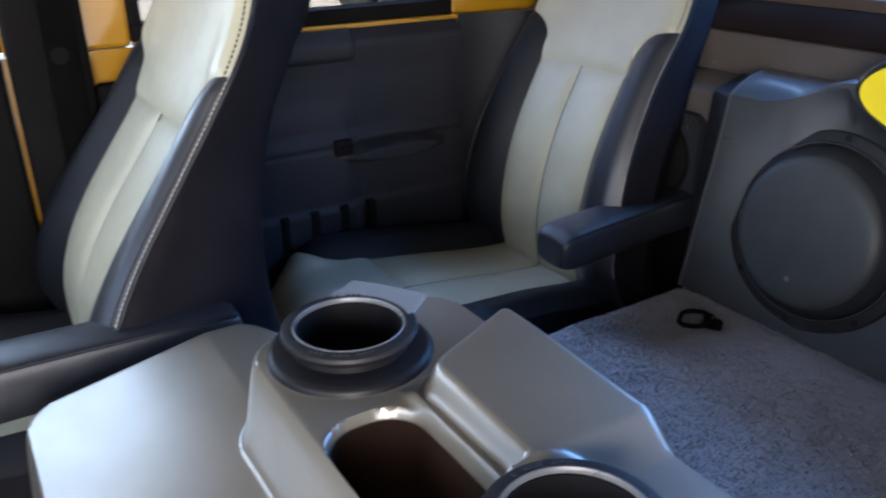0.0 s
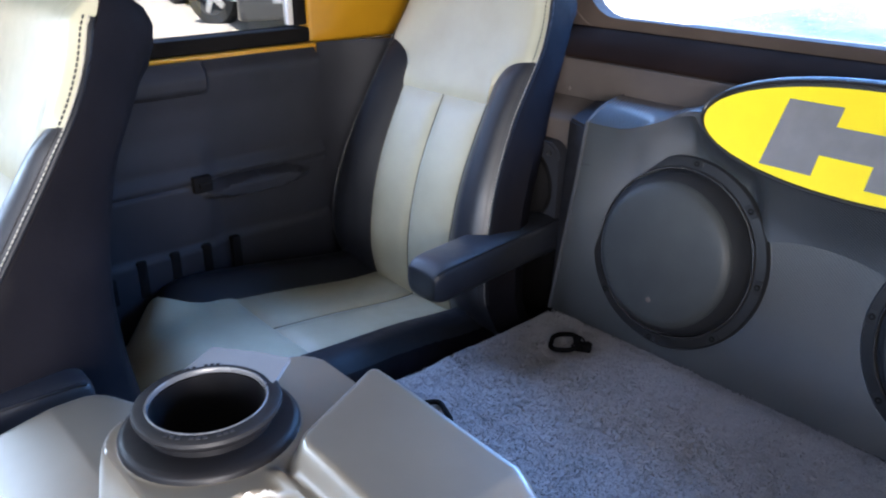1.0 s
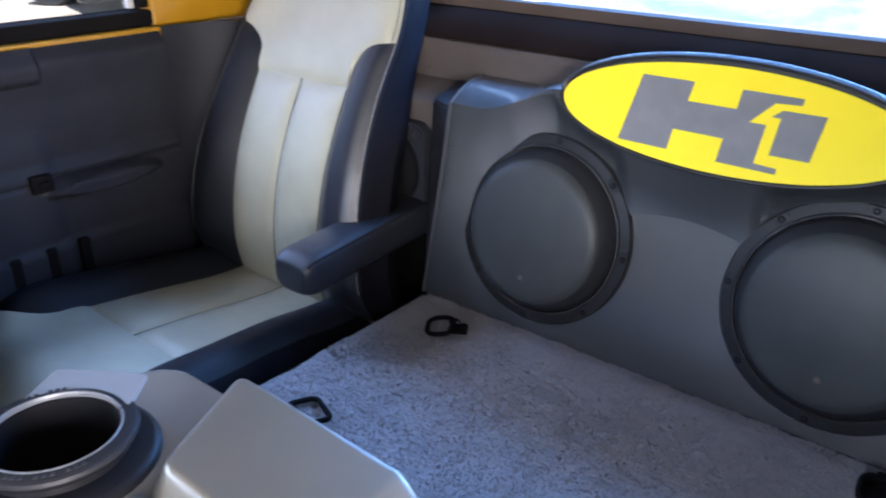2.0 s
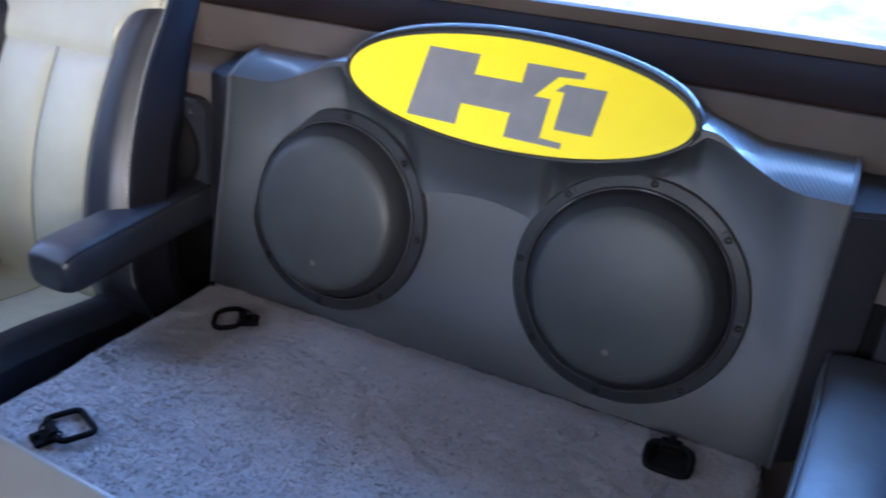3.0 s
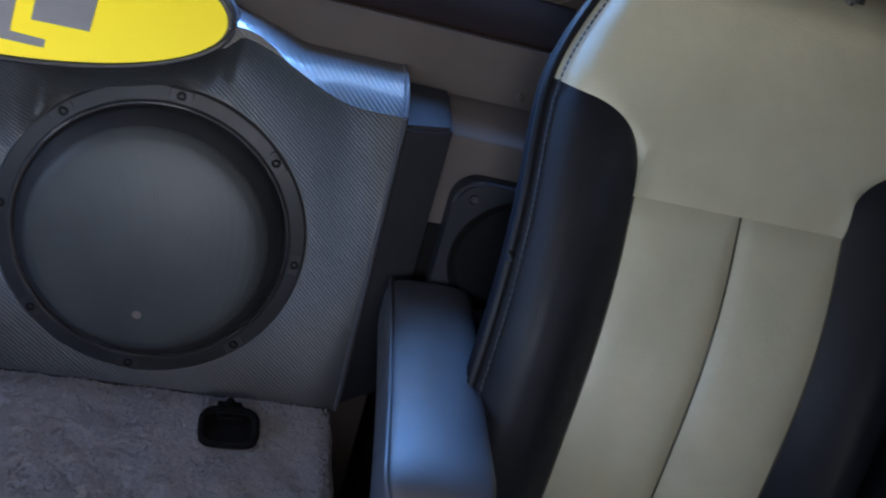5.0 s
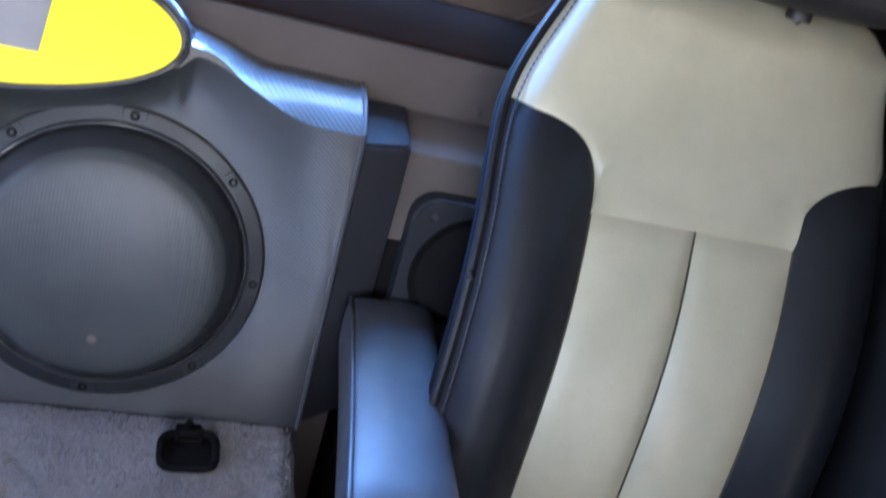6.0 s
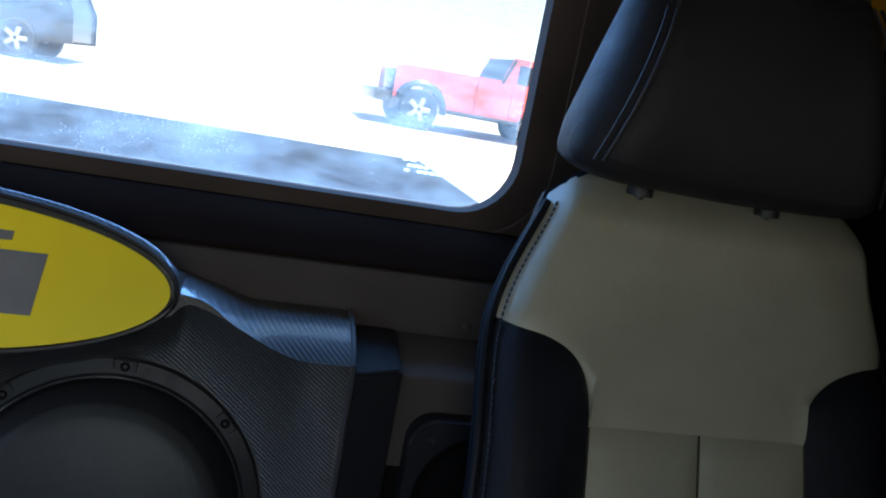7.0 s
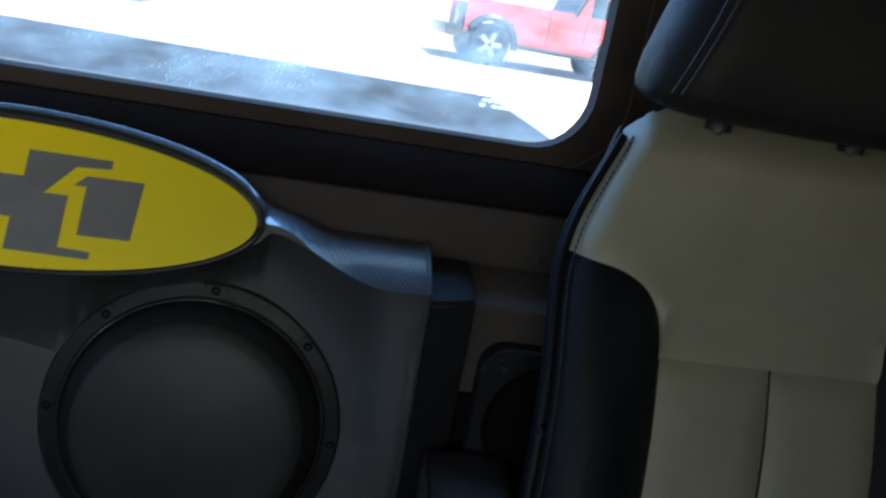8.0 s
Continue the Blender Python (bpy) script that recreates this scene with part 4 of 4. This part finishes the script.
    for s in (-1, 1):
        part("headrest_post", tube(bmesh.new(), [(s * 0.075, 0.085, 0.56), (s * 0.075, 0.082, 0.64)], 0.006, 12), black_plastic, seat, "black post")
        part("post_collar", lathe(bmesh.new(), [(0.007, 0.010), (0.010, 0.010), (0.013, 0.005), (0.014, -0.01)], 20, pose(s * 0.075, 0.083, 0.584)), black_plastic, seat)
        for gap in (0.0, 0.009):
            run = []
            for z in steps(0.014, 0.203, 24):
                y = -0.0689 - 0.317 * z + 1.65 * z * z + 3.2 * z ** 3 * max(0.0, z - 0.1) * 8
                run.append((s * (0.166 - gap - 0.32 * z + 0.3 * z * z), 0.082 + y * 0.93, 0.592 + z))
            part("headrest_seam", tube(bmesh.new(), run, 0.0016, 6), seam_black if gap else dark_leather, head, "stitched seam")
    # armrest
    (x0, y0), (x1, y1), z, w, thick, tilt = arm
    bm = bmesh.new()
    rows = []
    length = math.hypot(x1 - x0, y1 - y0)
    shape = [(-0.5, -0.72), (-0.40, -0.94), (-0.22, -1.0), (0.22, -1.0), (0.40, -0.94), (0.5, -0.72), (0.5, -0.22), (0.47, -0.07), (0.38, -0.005), (0.0, 0.03), (-0.38, -0.005), (-0.47, -0.07), (-0.5, -0.22)]
    for t in (0.0, 0.012, 0.04, 0.09, 0.16, 0.3, 0.5, 0.7, 0.86, 0.95, 0.985, 1.0):
        k = 1 - 0.42 * max(0, 1 - t / 0.09) ** 2.2 - 0.35 * max(0, 1 - (1 - t) / 0.06) ** 2.2
        wid = w * (1 - 0.06 * math.sin(math.pi * t)) * (k * 0.5 + 0.5)
        cx, cy = x0 + (x1 - x0) * t, y0 + (y1 - y0) * t
        rows.append([bm.verts.new((cx + a * wid, cy, z + (b * thick + thick * 0.5) * k - thick * 0.5 + tilt * t)) for a, b in shape])
    for a, b in zip(rows, rows[1:]):
        for i in range(len(shape)):
            j = (i + 1) % len(shape)
            bm.faces.new((a[i], a[j], b[j], b[i]))
    bm.faces.new(rows[0])
    bm.faces.new(rows[-1])
    rest = part("armrest", bm, arm_leather if inner < 0 else glare_leather, seat, "black leather folding armrest")
    sub = rest.modifiers.new("round", "SUBSURF")
    sub.levels = sub.render_levels = 2
    cord = []
    for t in steps(0.02, 0.97, 30):
        k = 1 - 0.42 * max(0, 1 - t / 0.09) ** 2.2 - 0.35 * max(0, 1 - (1 - t) / 0.06) ** 2.2
        wid = w * (1 - 0.06 * math.sin(math.pi * t)) * (k * 0.5 + 0.5)
        cord.append((x0 + (x1 - x0) * t + inner * 0.455 * wid, y0 + (y1 - y0) * t, z + (-0.055 * thick + thick * 0.5) * k - thick * 0.5 + tilt * t))
    part("armrest_piping", tube(bmesh.new(), cord, 0.0026, 8), arm_leather if inner < 0 else dark_leather, rest)
    part("armrest_hinge", lathe(bmesh.new(), [(0, 0.02), (0.018, 0.02), (0.022, 0.015), (0.022, -0.03)], 20, pose(x1 - inner * 0.05, y1 - 0.03, z + tilt - 0.04, 0, inner * 90, 0)), black_plastic, seat)
    return seat


seat_left = make_seat("black and light beige leather bucket seat with an armrest", 1, ((0.230, -0.266), (0.222, 0.070), 0.152, 0.088, 0.072, 0.016), True, 0.036)
seat_left.matrix_world = pose(-0.758, 0.0, 0)
shape_of_back.update(width=(0.268, 0.058, 0.030), sway=0.012, belly=0.064, insert=0.148)
seat_front = make_seat("black and light beige leather bucket seat, glossier where it catches glare", 1, ((0.236, -0.340), (0.222, -0.008), 0.172, 0.086, 0.078, -0.016), True, 0.0, True)
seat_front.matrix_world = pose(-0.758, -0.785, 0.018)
shape_of_back.update(width=(0.228, 0.0, 0.048), belly=0.0, insert=0.120, lean=0.025, sway=0.022, roll=0.040)
seat_right = make_seat("beige and black leather bucket seat below the rear window", -1, ((-0.288, -0.236), (-0.264, 0.088), 0.160, 0.104, 0.085, 0.024))
seat_right.matrix_world = pose(0.766, -0.055, 0.0)
# unseen front seat, a copy added to block light from the right rear seat
copy_thing(seat_right, pose(0.766, -0.835, 0.018))


# ---- console on the engine cover ----
def inside(x, y, x0, x1, y0, y1, r):
    """How far a place lies inside a rounded rectangle."""
    qx = abs(x - (x0 + x1) / 2) - (x1 - x0) / 2 + r
    qy = abs(y - (y0 + y1) / 2) - (y1 - y0) / 2 + r
    return r - math.hypot(max(qx, 0), max(qy, 0)) - min(max(qx, qy), 0)


CUPS = ((-0.177, -0.792), (0.122, -0.784))


def console_height(x, y):
    z = -0.03
    d = inside(x, y, -0.448, 0.46, -1.072, -0.655 - 0.13 * smooth(-0.22, -0.42, x), 0.05)
    top = 0.192 + 0.19 * min(0.0, y + 0.86)
    z = z + (top - z) * smooth(-0.012, 0.014, d)
    d = inside(x, y, -0.252, 0.235, -0.884, -0.645, 0.055)
    z = z + (0.274 - z) * smooth(-0.010, 0.012, d) if d > -0.010 else z
    d = inside(x, y, -0.138 + 0.44 * max(0.0, -0.655 - y), 0.067, -0.773, -0.645, 0.020)
    slope = 0.304 - 0.006 * smooth(-0.1, 0.06, x)
    if d > -0.03:
        z = max(z, z + (slope - z) * smooth(-0.024 if x > 0.05 else -0.008, 0.013, d))
    ends = smooth(-0.100, -0.078, x) * smooth(0.105, 0.085, x)
    z += 0.007 * math.exp(-((y + 0.7815) / 0.0052) ** 2) * ends
    d = inside(x, y, -0.082, 0.200, -0.869, -0.789, 0.034)
    z -= 0.085 * smooth(-0.004, 0.013, d) * smooth(0.066, 0.082, math.hypot(x - CUPS[1][0], y - CUPS[1][1]))
    for cx, cy in CUPS:
        q = math.hypot(x - cx, y - cy)
        z -= 0.075 * smooth(0.056, 0.050, q)
        z += 0.004 * smooth(0.076, 0.070, q) * smooth(0.050, 0.056, q)
    return z


console = tagged(empty("console"), "glossy bronze-grey moulded console with cup holders on the tunnel", "console")
part("console_shell", grid_mesh(lambda u, v: (u, v, console_height(u, v)), steps(-0.475, 0.49, 340), steps(-1.30, -0.62, 250)), console_paint, console, "glossy bronze-grey moulding")


def tray_shade():
    """Dark skin in the tray, turned up round its edge, standing in for shade."""
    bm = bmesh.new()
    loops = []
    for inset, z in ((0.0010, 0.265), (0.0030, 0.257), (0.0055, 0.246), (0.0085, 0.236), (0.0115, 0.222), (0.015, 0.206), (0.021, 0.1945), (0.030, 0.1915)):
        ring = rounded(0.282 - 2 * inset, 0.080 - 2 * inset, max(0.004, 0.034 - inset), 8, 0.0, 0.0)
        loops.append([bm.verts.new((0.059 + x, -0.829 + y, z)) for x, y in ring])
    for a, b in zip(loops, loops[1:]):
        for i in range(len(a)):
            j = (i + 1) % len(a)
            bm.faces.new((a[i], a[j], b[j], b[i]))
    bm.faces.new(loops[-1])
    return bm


part("tray_shade", tray_shade(), trim_dark, console, "dark brown skin standing in for shade in the tray")

bar_bm = cube_mesh((-0.0016, -0.0018, 0.3028), (0.0016, 0.0018, 0.3037), 0, 1)
bar_mesh = bpy.data.meshes.new("moulded_bar")
bar_bm.to_mesh(bar_mesh)
bar_bm.free()
bar_mesh.materials.append(worn_print)


def cup_holder(cx, cy, turn, tab):
    cup = part("cup_holder", lathe(bmesh.new(), [(0.0, 0.200), (0.044, 0.200), (0.0465, 0.205), (0.0484, 0.2975), (0.0600, 0.2975), (0.0580, 0.2925), (0.0530, 0.2895), (0.0530, 0.2835), (0.0690, 0.2825), (0.0735, 0.2805), (0.0755, 0.2775), (0.0758, 0.272)], 64, pose(cx, cy, 0)), cup_black, console, "black plastic cup holder")
    part("cup_ring", lathe(bmesh.new(), [(0.0500, 0.2960), (0.0502, 0.3034), (0.0585, 0.3030), (0.0610, 0.3014), (0.0618, 0.2985), (0.0606, 0.2962), (0.0580, 0.2962)], 64, pose(cx, cy, 0)), cup_ring_grey, cup, "dark grey ring with raised lettering")
    part("cup_lip", lathe(bmesh.new(), [(0.0480, 0.2995), (0.0483, 0.3030), (0.0490, 0.3040), (0.0500, 0.3041), (0.0506, 0.3036), (0.0508, 0.3028)], 64, pose(cx, cy, 0)), lip_grey, cup, "light grey inner lip")
    for base, n in ((110 + turn, 9), (-95 + turn, 12)):
        for i in range(n):
            if i % 4 == 3:
                continue
            a = radians(base + i * 5.5)
            bar = new("moulded_bar", bar_mesh)
            bar.parent = cup
            bar.matrix_local = pose(cx + 0.0548 * math.cos(a), cy + 0.0548 * math.sin(a), 0, 0, 0, math.degrees(a) + 90)
    bm = bmesh.new()
    ring = []
    for y in (0.2985, 0.3032):
        ring.append([bm.verts.new((cx + a * math.cos(radians(turn)) - b * math.sin(radians(turn)), cy + a * math.sin(radians(turn)) + b * math.cos(radians(turn)), y)) for a, b in ((-0.044, 0.036), (-0.040, 0.079), (0.010, 0.081), (0.039, 0.079), (0.043, 0.036), (0.0, 0.054))])
    if not tab:
        bm.free()
        return cup
    bm.faces.new(ring[1])
    bm.faces.new(ring[0][::-1])
    for i in range(6):
        bm.faces.new((ring[0][i], ring[0][(i + 1) % 6], ring[1][(i + 1) % 6], ring[1][i]))
    part("tab", bm, tab_grey, cup, "flat grey tab", False)
    return cup


cup_holder(*CUPS[0], 34, True)
cup_holder(*CUPS[1], 34, False)
part("latch_knob", lathe(bmesh.new(), [(0, 0.008), (0.005, 0.008), (0.008, 0.005), (0.009, 0.0)], 16, pose(-0.045, -0.646, 0.268)), black_plastic, console, "small black knob")


# ---- rear door trim ----
def door_offset(y, z):
    """How far the door lining stands out from the side of the cab."""
    o = 0.030
    o += 0.020 * smooth(0.364, 0.378, z) * smooth(-0.366, -0.376, y)
    o += 0.010 * smooth(0.33, 0.40, z)
    o -= 0.020 * smooth(0.392, 0.4280, z) ** 1.4
    o += 0.012 * smooth(0.235, 0.205, z)
    o -= 0.005 * math.exp(-((z - 0.200) / 0.004) ** 2)
    o += 0.010 * smooth(0.30, 0.24, z) * smooth(-0.36, -0.40, y)
    e = ((y + 0.285) / 0.115) ** 2 + ((z - 0.178) / 0.020) ** 2
    o += 0.026 * smooth(1.3, 0.5, e)
    e = ((y + 0.285) / 0.100) ** 2 + ((z - 0.196) / 0.008) ** 2
    o -= 0.004 * smooth(1.2, 0.5, e)
    o += 0.008 * smooth(0.086, 0.068, z)
    return o


SX = -SIDE
lining = tagged(empty("door_1", (SX, -0.44, 0.0)), "dark grey plastic lining of the closed rear door", "door", kind="structure")
part("door_panel", grid_mesh(lambda y, z: (door_offset(y - 0.44, z), y, z), steps(-0.325, 0.322, 150), steps(-0.40, 0.4280, 170)), door_plastic, lining)
part("sill_strip", cube_mesh((-0.020, -0.325, 0.4255), (0.030, 0.322, 0.4328), 0.002), yellow_paint, lining, "thin yellow painted sill strip")
part("latch", block(cube_mesh((0.040, 0.014, 0.184), (0.062, 0.052, 0.216), 0.003), (0.060, 0.024, 0.194), (0.068, 0.048, 0.206), 0.002), lining_black, lining, "black door latch")
# black blocks drawn for the dark, shaded slots between the pocket tabs
for y in (-0.165, -0.105, -0.040, 0.025, 0.088):
    part("pocket_slot_dark", cube_mesh((0.046, y - 0.010, 0.005), (0.062, y + 0.010, 0.080 if y > -0.12 else 0.06), 0.004), lining_black, lining, "black block standing in for a dark pocket slot")

quarter = part("trim_quarter", grid_mesh(lambda y, z: (SX + 0.020 + 0.05 * smooth(-0.10, 0.055, y) ** 1.3, y, z), steps(-0.112, 0.058, 24), steps(-0.40, 0.432, 30)), door_plastic)
tagged(quarter, "dark grey quarter trim behind the rear door", "trim", kind="structure")

# belt and pillar trim behind the front seat
pillar_trim = tagged(part("pillar_trim", cube_mesh((SX + 0.001, -0.962, -0.40), (SX + 0.045, -0.842, 0.78), 0.014, 3), lining_black), "black plastic trim on the door pillar", "trim", kind="structure")
belt = tagged(empty("seat_belt", (SX + 0.055, -0.90, 0.0)), "black seat belt hanging on the door pillar", "seat belt")
strap = grid_mesh(lambda u, v: (0.004 * math.sin(5 * v) + 0.006 * v, u * 0.024 + 0.02 * v, -0.38 + 1.10 * v), steps(-1, 1, 4), steps(0, 1, 30))
bmesh.ops.solidify(strap, geom=strap.faces[:], thickness=0.0015)
part("strap", strap, lining_black, belt)
part("anchor", lathe(bmesh.new(), [(0, 0.012), (0.014, 0.012), (0.017, 0.006), (0.017, 0.0)], 20, pose(-0.008, 0.012, 0.43, 0, 90, 0)), lining_black, belt, "black belt anchor")

# ---- outside ----
GROUND, RISE = -0.85, 0.034


def ground_z(x, y):
    return GROUND + RISE * max(0.0, y)


bm = bmesh.new()
for y0, y1 in ((-900, 0), (0, 900)):
    bm.faces.new([bm.verts.new((x, y, GROUND + (RISE * y if 0 < y else 0))) for x, y in ((-900, y0), (900, y0), (900, y1), (-900, y1))])
structure("ground", bm, asphalt, "pale sunlit asphalt yard", "ground")

bed = tagged(empty("bed_cover", (0, 0.36, 0.37)), "dark dusty vinyl cover over the load bed behind the cab", "bed cover")
part("cover", cube_mesh((-0.98, 0.0, -0.03), (0.895, 1.90, 0.0), 0.012, 3), bed_vinyl, bed)
part("bed_side", cube_mesh((-1.06, 0.0, -0.62), (-0.99, 1.97, -0.01), 0.01), yellow_paint, bed, "yellow bed side")
part("bed_side", cube_mesh((0.905, 0.0, -0.62), (0.975, 1.97, -0.012), 0.01), silver_paint, bed, "bright bed side rail")
part("tailgate", cube_mesh((-0.98, 1.91, -0.62), (0.895, 1.97, -0.012), 0.01), dark_paint, bed, "dark tailgate")


def vehicle(name, label, loc, turn, paint, shape, wheels, steer=0, big=1.0):
    """A parked car, side view outline drawn out to its width, with wheels, glass and lamps."""
    car = tagged(empty(name, loc), label, "car", "parked cars")
    car.rotation_euler = (0, 0, radians(turn))
    w = 1.8
    bm = extrude_outline(bmesh.new(), shape, w, pose(0, 0, 0))
    bmesh.ops.bevel(bm, geom=[e for e in bm.edges if abs(e.verts[0].co.y - e.verts[1].co.y) < 1e-5], offset=0.05, segments=2, affect="EDGES")
    part("body", bm, paint, car)
    for x in wheels:
        for y in (-0.02, w + 0.02):
            s = -1 if y < 0.5 else 1
            hub = pose(x, y, 0.39 * big, 0, 0, steer if x == wheels[0] else 0) @ pose(0, 0, 0, 90 if s < 0 else -90, 0, 0) @ Matrix.Diagonal((big, big, 1, 1))
            wheel = part("wheel", lathe(bmesh.new(), [(0.22, 0.02), (0.25, 0.05), (0.36, 0.05), (0.39, 0.0), (0.39, -0.16), (0.20, -0.17)], 36, hub), tyre_rubber, car, "black tyre")
            part("rim", lathe(bmesh.new(), [(0.0, 0.04), (0.05, 0.045), (0.07, 0.02), (0.19, 0.005), (0.23, 0.03), (0.25, 0.02), (0.25, -0.1)], 36, hub), tyre_rubber, wheel, "dark wheel dish")
            for i in range(5):
                m = hub @ pose(0, 0, 0, 0, 0, 72 * i)
                part("spoke", block(bmesh.new(), (0.03, -0.045, 0.02), (0.235, 0.045, 0.05), 0.012, 1, m), alloy, wheel, "silver spoke")
    return car


OFF_ROAD = [(0.40, 0.72), (0.40, 1.24), (0.52, 1.30), (2.80, 1.34), (3.02, 1.88), (4.55, 1.88), (4.62, 0.66), (4.50, 0.62), (4.40, 1.00), (3.50, 1.00), (3.40, 0.56), (1.55, 0.56), (1.45, 1.00), (0.52, 1.00)]
SUV = [(0.0, 0.45), (0.02, 0.95), (1.15, 1.08), (1.8, 1.68), (4.3, 1.70), (4.6, 1.10), (4.62, 0.50), (4.05, 0.45), (3.95, 0.76), (3.25, 0.76), (3.15, 0.42), (1.40, 0.42), (1.30, 0.78), (0.6, 0.78), (0.5, 0.45)]
red = vehicle("off_road_car", "red off-road car with black bumper and wheel flares", (2.50, 16.6, ground_z(0, 16.6)), 4, red_paint, OFF_ROAD, (0.96, 3.95), 0, 1.14)
for x0, x1 in ((3.12, 3.74), (3.84, 4.48)):
    part("side_window", cube_mesh((x0, -0.012, 1.38), (x1, 0.0, 1.80), 0.003), far_glass, red, "dark side glass")
part("windscreen_frame", extrude_outline(bmesh.new(), [(2.74, 1.33), (2.82, 1.33), (3.06, 1.90), (2.98, 1.90)], 1.82, pose(0, -0.01, 0)), dark_paint, red, "black windscreen frame")
part("front_bumper", cube_mesh((-0.06, -0.03, 0.50), (0.30, 1.83, 0.76), 0.05, 2), dark_paint, red, "black front bumper")
part("grille", cube_mesh((0.36, 0.30, 0.74), (0.42, 1.50, 1.22), 0.02), far_glass, red, "dark grille")
for x in (0.96, 3.95):
    arc = [(x + 0.56 * math.cos(radians(a)), 0.02, 0.45 + 0.56 * math.sin(radians(a))) for a in range(-5, 190, 12)]
    part("wheel_flare", tube(bmesh.new(), arc, 0.085, 6), dark_paint, red, "wide black wheel flare")
part("sill_step", tube(bmesh.new(), [(1.6, -0.05, 0.50), (3.4, -0.05, 0.50)], 0.05, 8), dark_paint, red, "dark side step")
for x in (2.20, 3.04):
    part("door_gap", cube_mesh((x, -0.006, 0.62), (x + 0.02, 0.01, 1.30)), far_glass, red)
part("spare_wheel", lathe(bmesh.new(), [(0.0, 0.10), (0.24, 0.10), (0.38, 0.09), (0.43, 0.0), (0.40, -0.10)], 30, pose(4.72, 0.9, 1.15, 0, 90, 0)), tyre_rubber, red, "black spare wheel")
dark = vehicle("parked_car", "dark estate car parked side-on in the yard", (-8.4, 17.4, ground_z(0, 17.4)), -3, dark_paint, SUV, (0.95, 3.6))
part("side_window", cube_mesh((1.75, -0.012, 1.14), (4.2, 0.0, 1.58), 0.003), far_glass, dark, "dark side glass")
silver = vehicle("parked_car", "silver car facing the cab with its front wheel turned", (-8.5, 5.52, ground_z(0, 3)), 167, silver_paint, SUV, (0.95, 3.6), 40)
part("side_window", cube_mesh((1.75, 1.80, 1.14), (4.2, 1.812, 1.58), 0.003), far_glass, silver, "dark side glass")
bumper = part("front_bumper", cube_mesh((-0.14, -0.02, 0.16), (0.03, 1.76, 0.62), 0.05, 3), dark_paint, silver, "dark front bumper")
part("bumper_trim", cube_mesh((-0.165, 0.75, 0.36), (-0.135, 1.35, 0.44), 0.012), silver_paint, bumper, "bright bumper strip")
part("fog_lamp", lathe(bmesh.new(), [(0, 0.03), (0.05, 0.025), (0.07, 0.0)], 20, pose(-0.14, 1.10, 0.29, 0, -90, 0)), lamp_lens, bumper, "round fog lamp")
part("grille", cube_mesh((-0.03, 0.35, 0.64), (0.03, 1.45, 0.90), 0.02), far_glass, silver, "dark grille")
for y in (0.10, 1.70):
    part("headlight", cube_mesh((-0.03, y - 0.16 if y > 1 else y - 0.02, 0.68), (0.05, y + 0.02 if y > 1 else y + 0.16, 0.88), 0.03), lamp_lens, silver, "clear headlight")
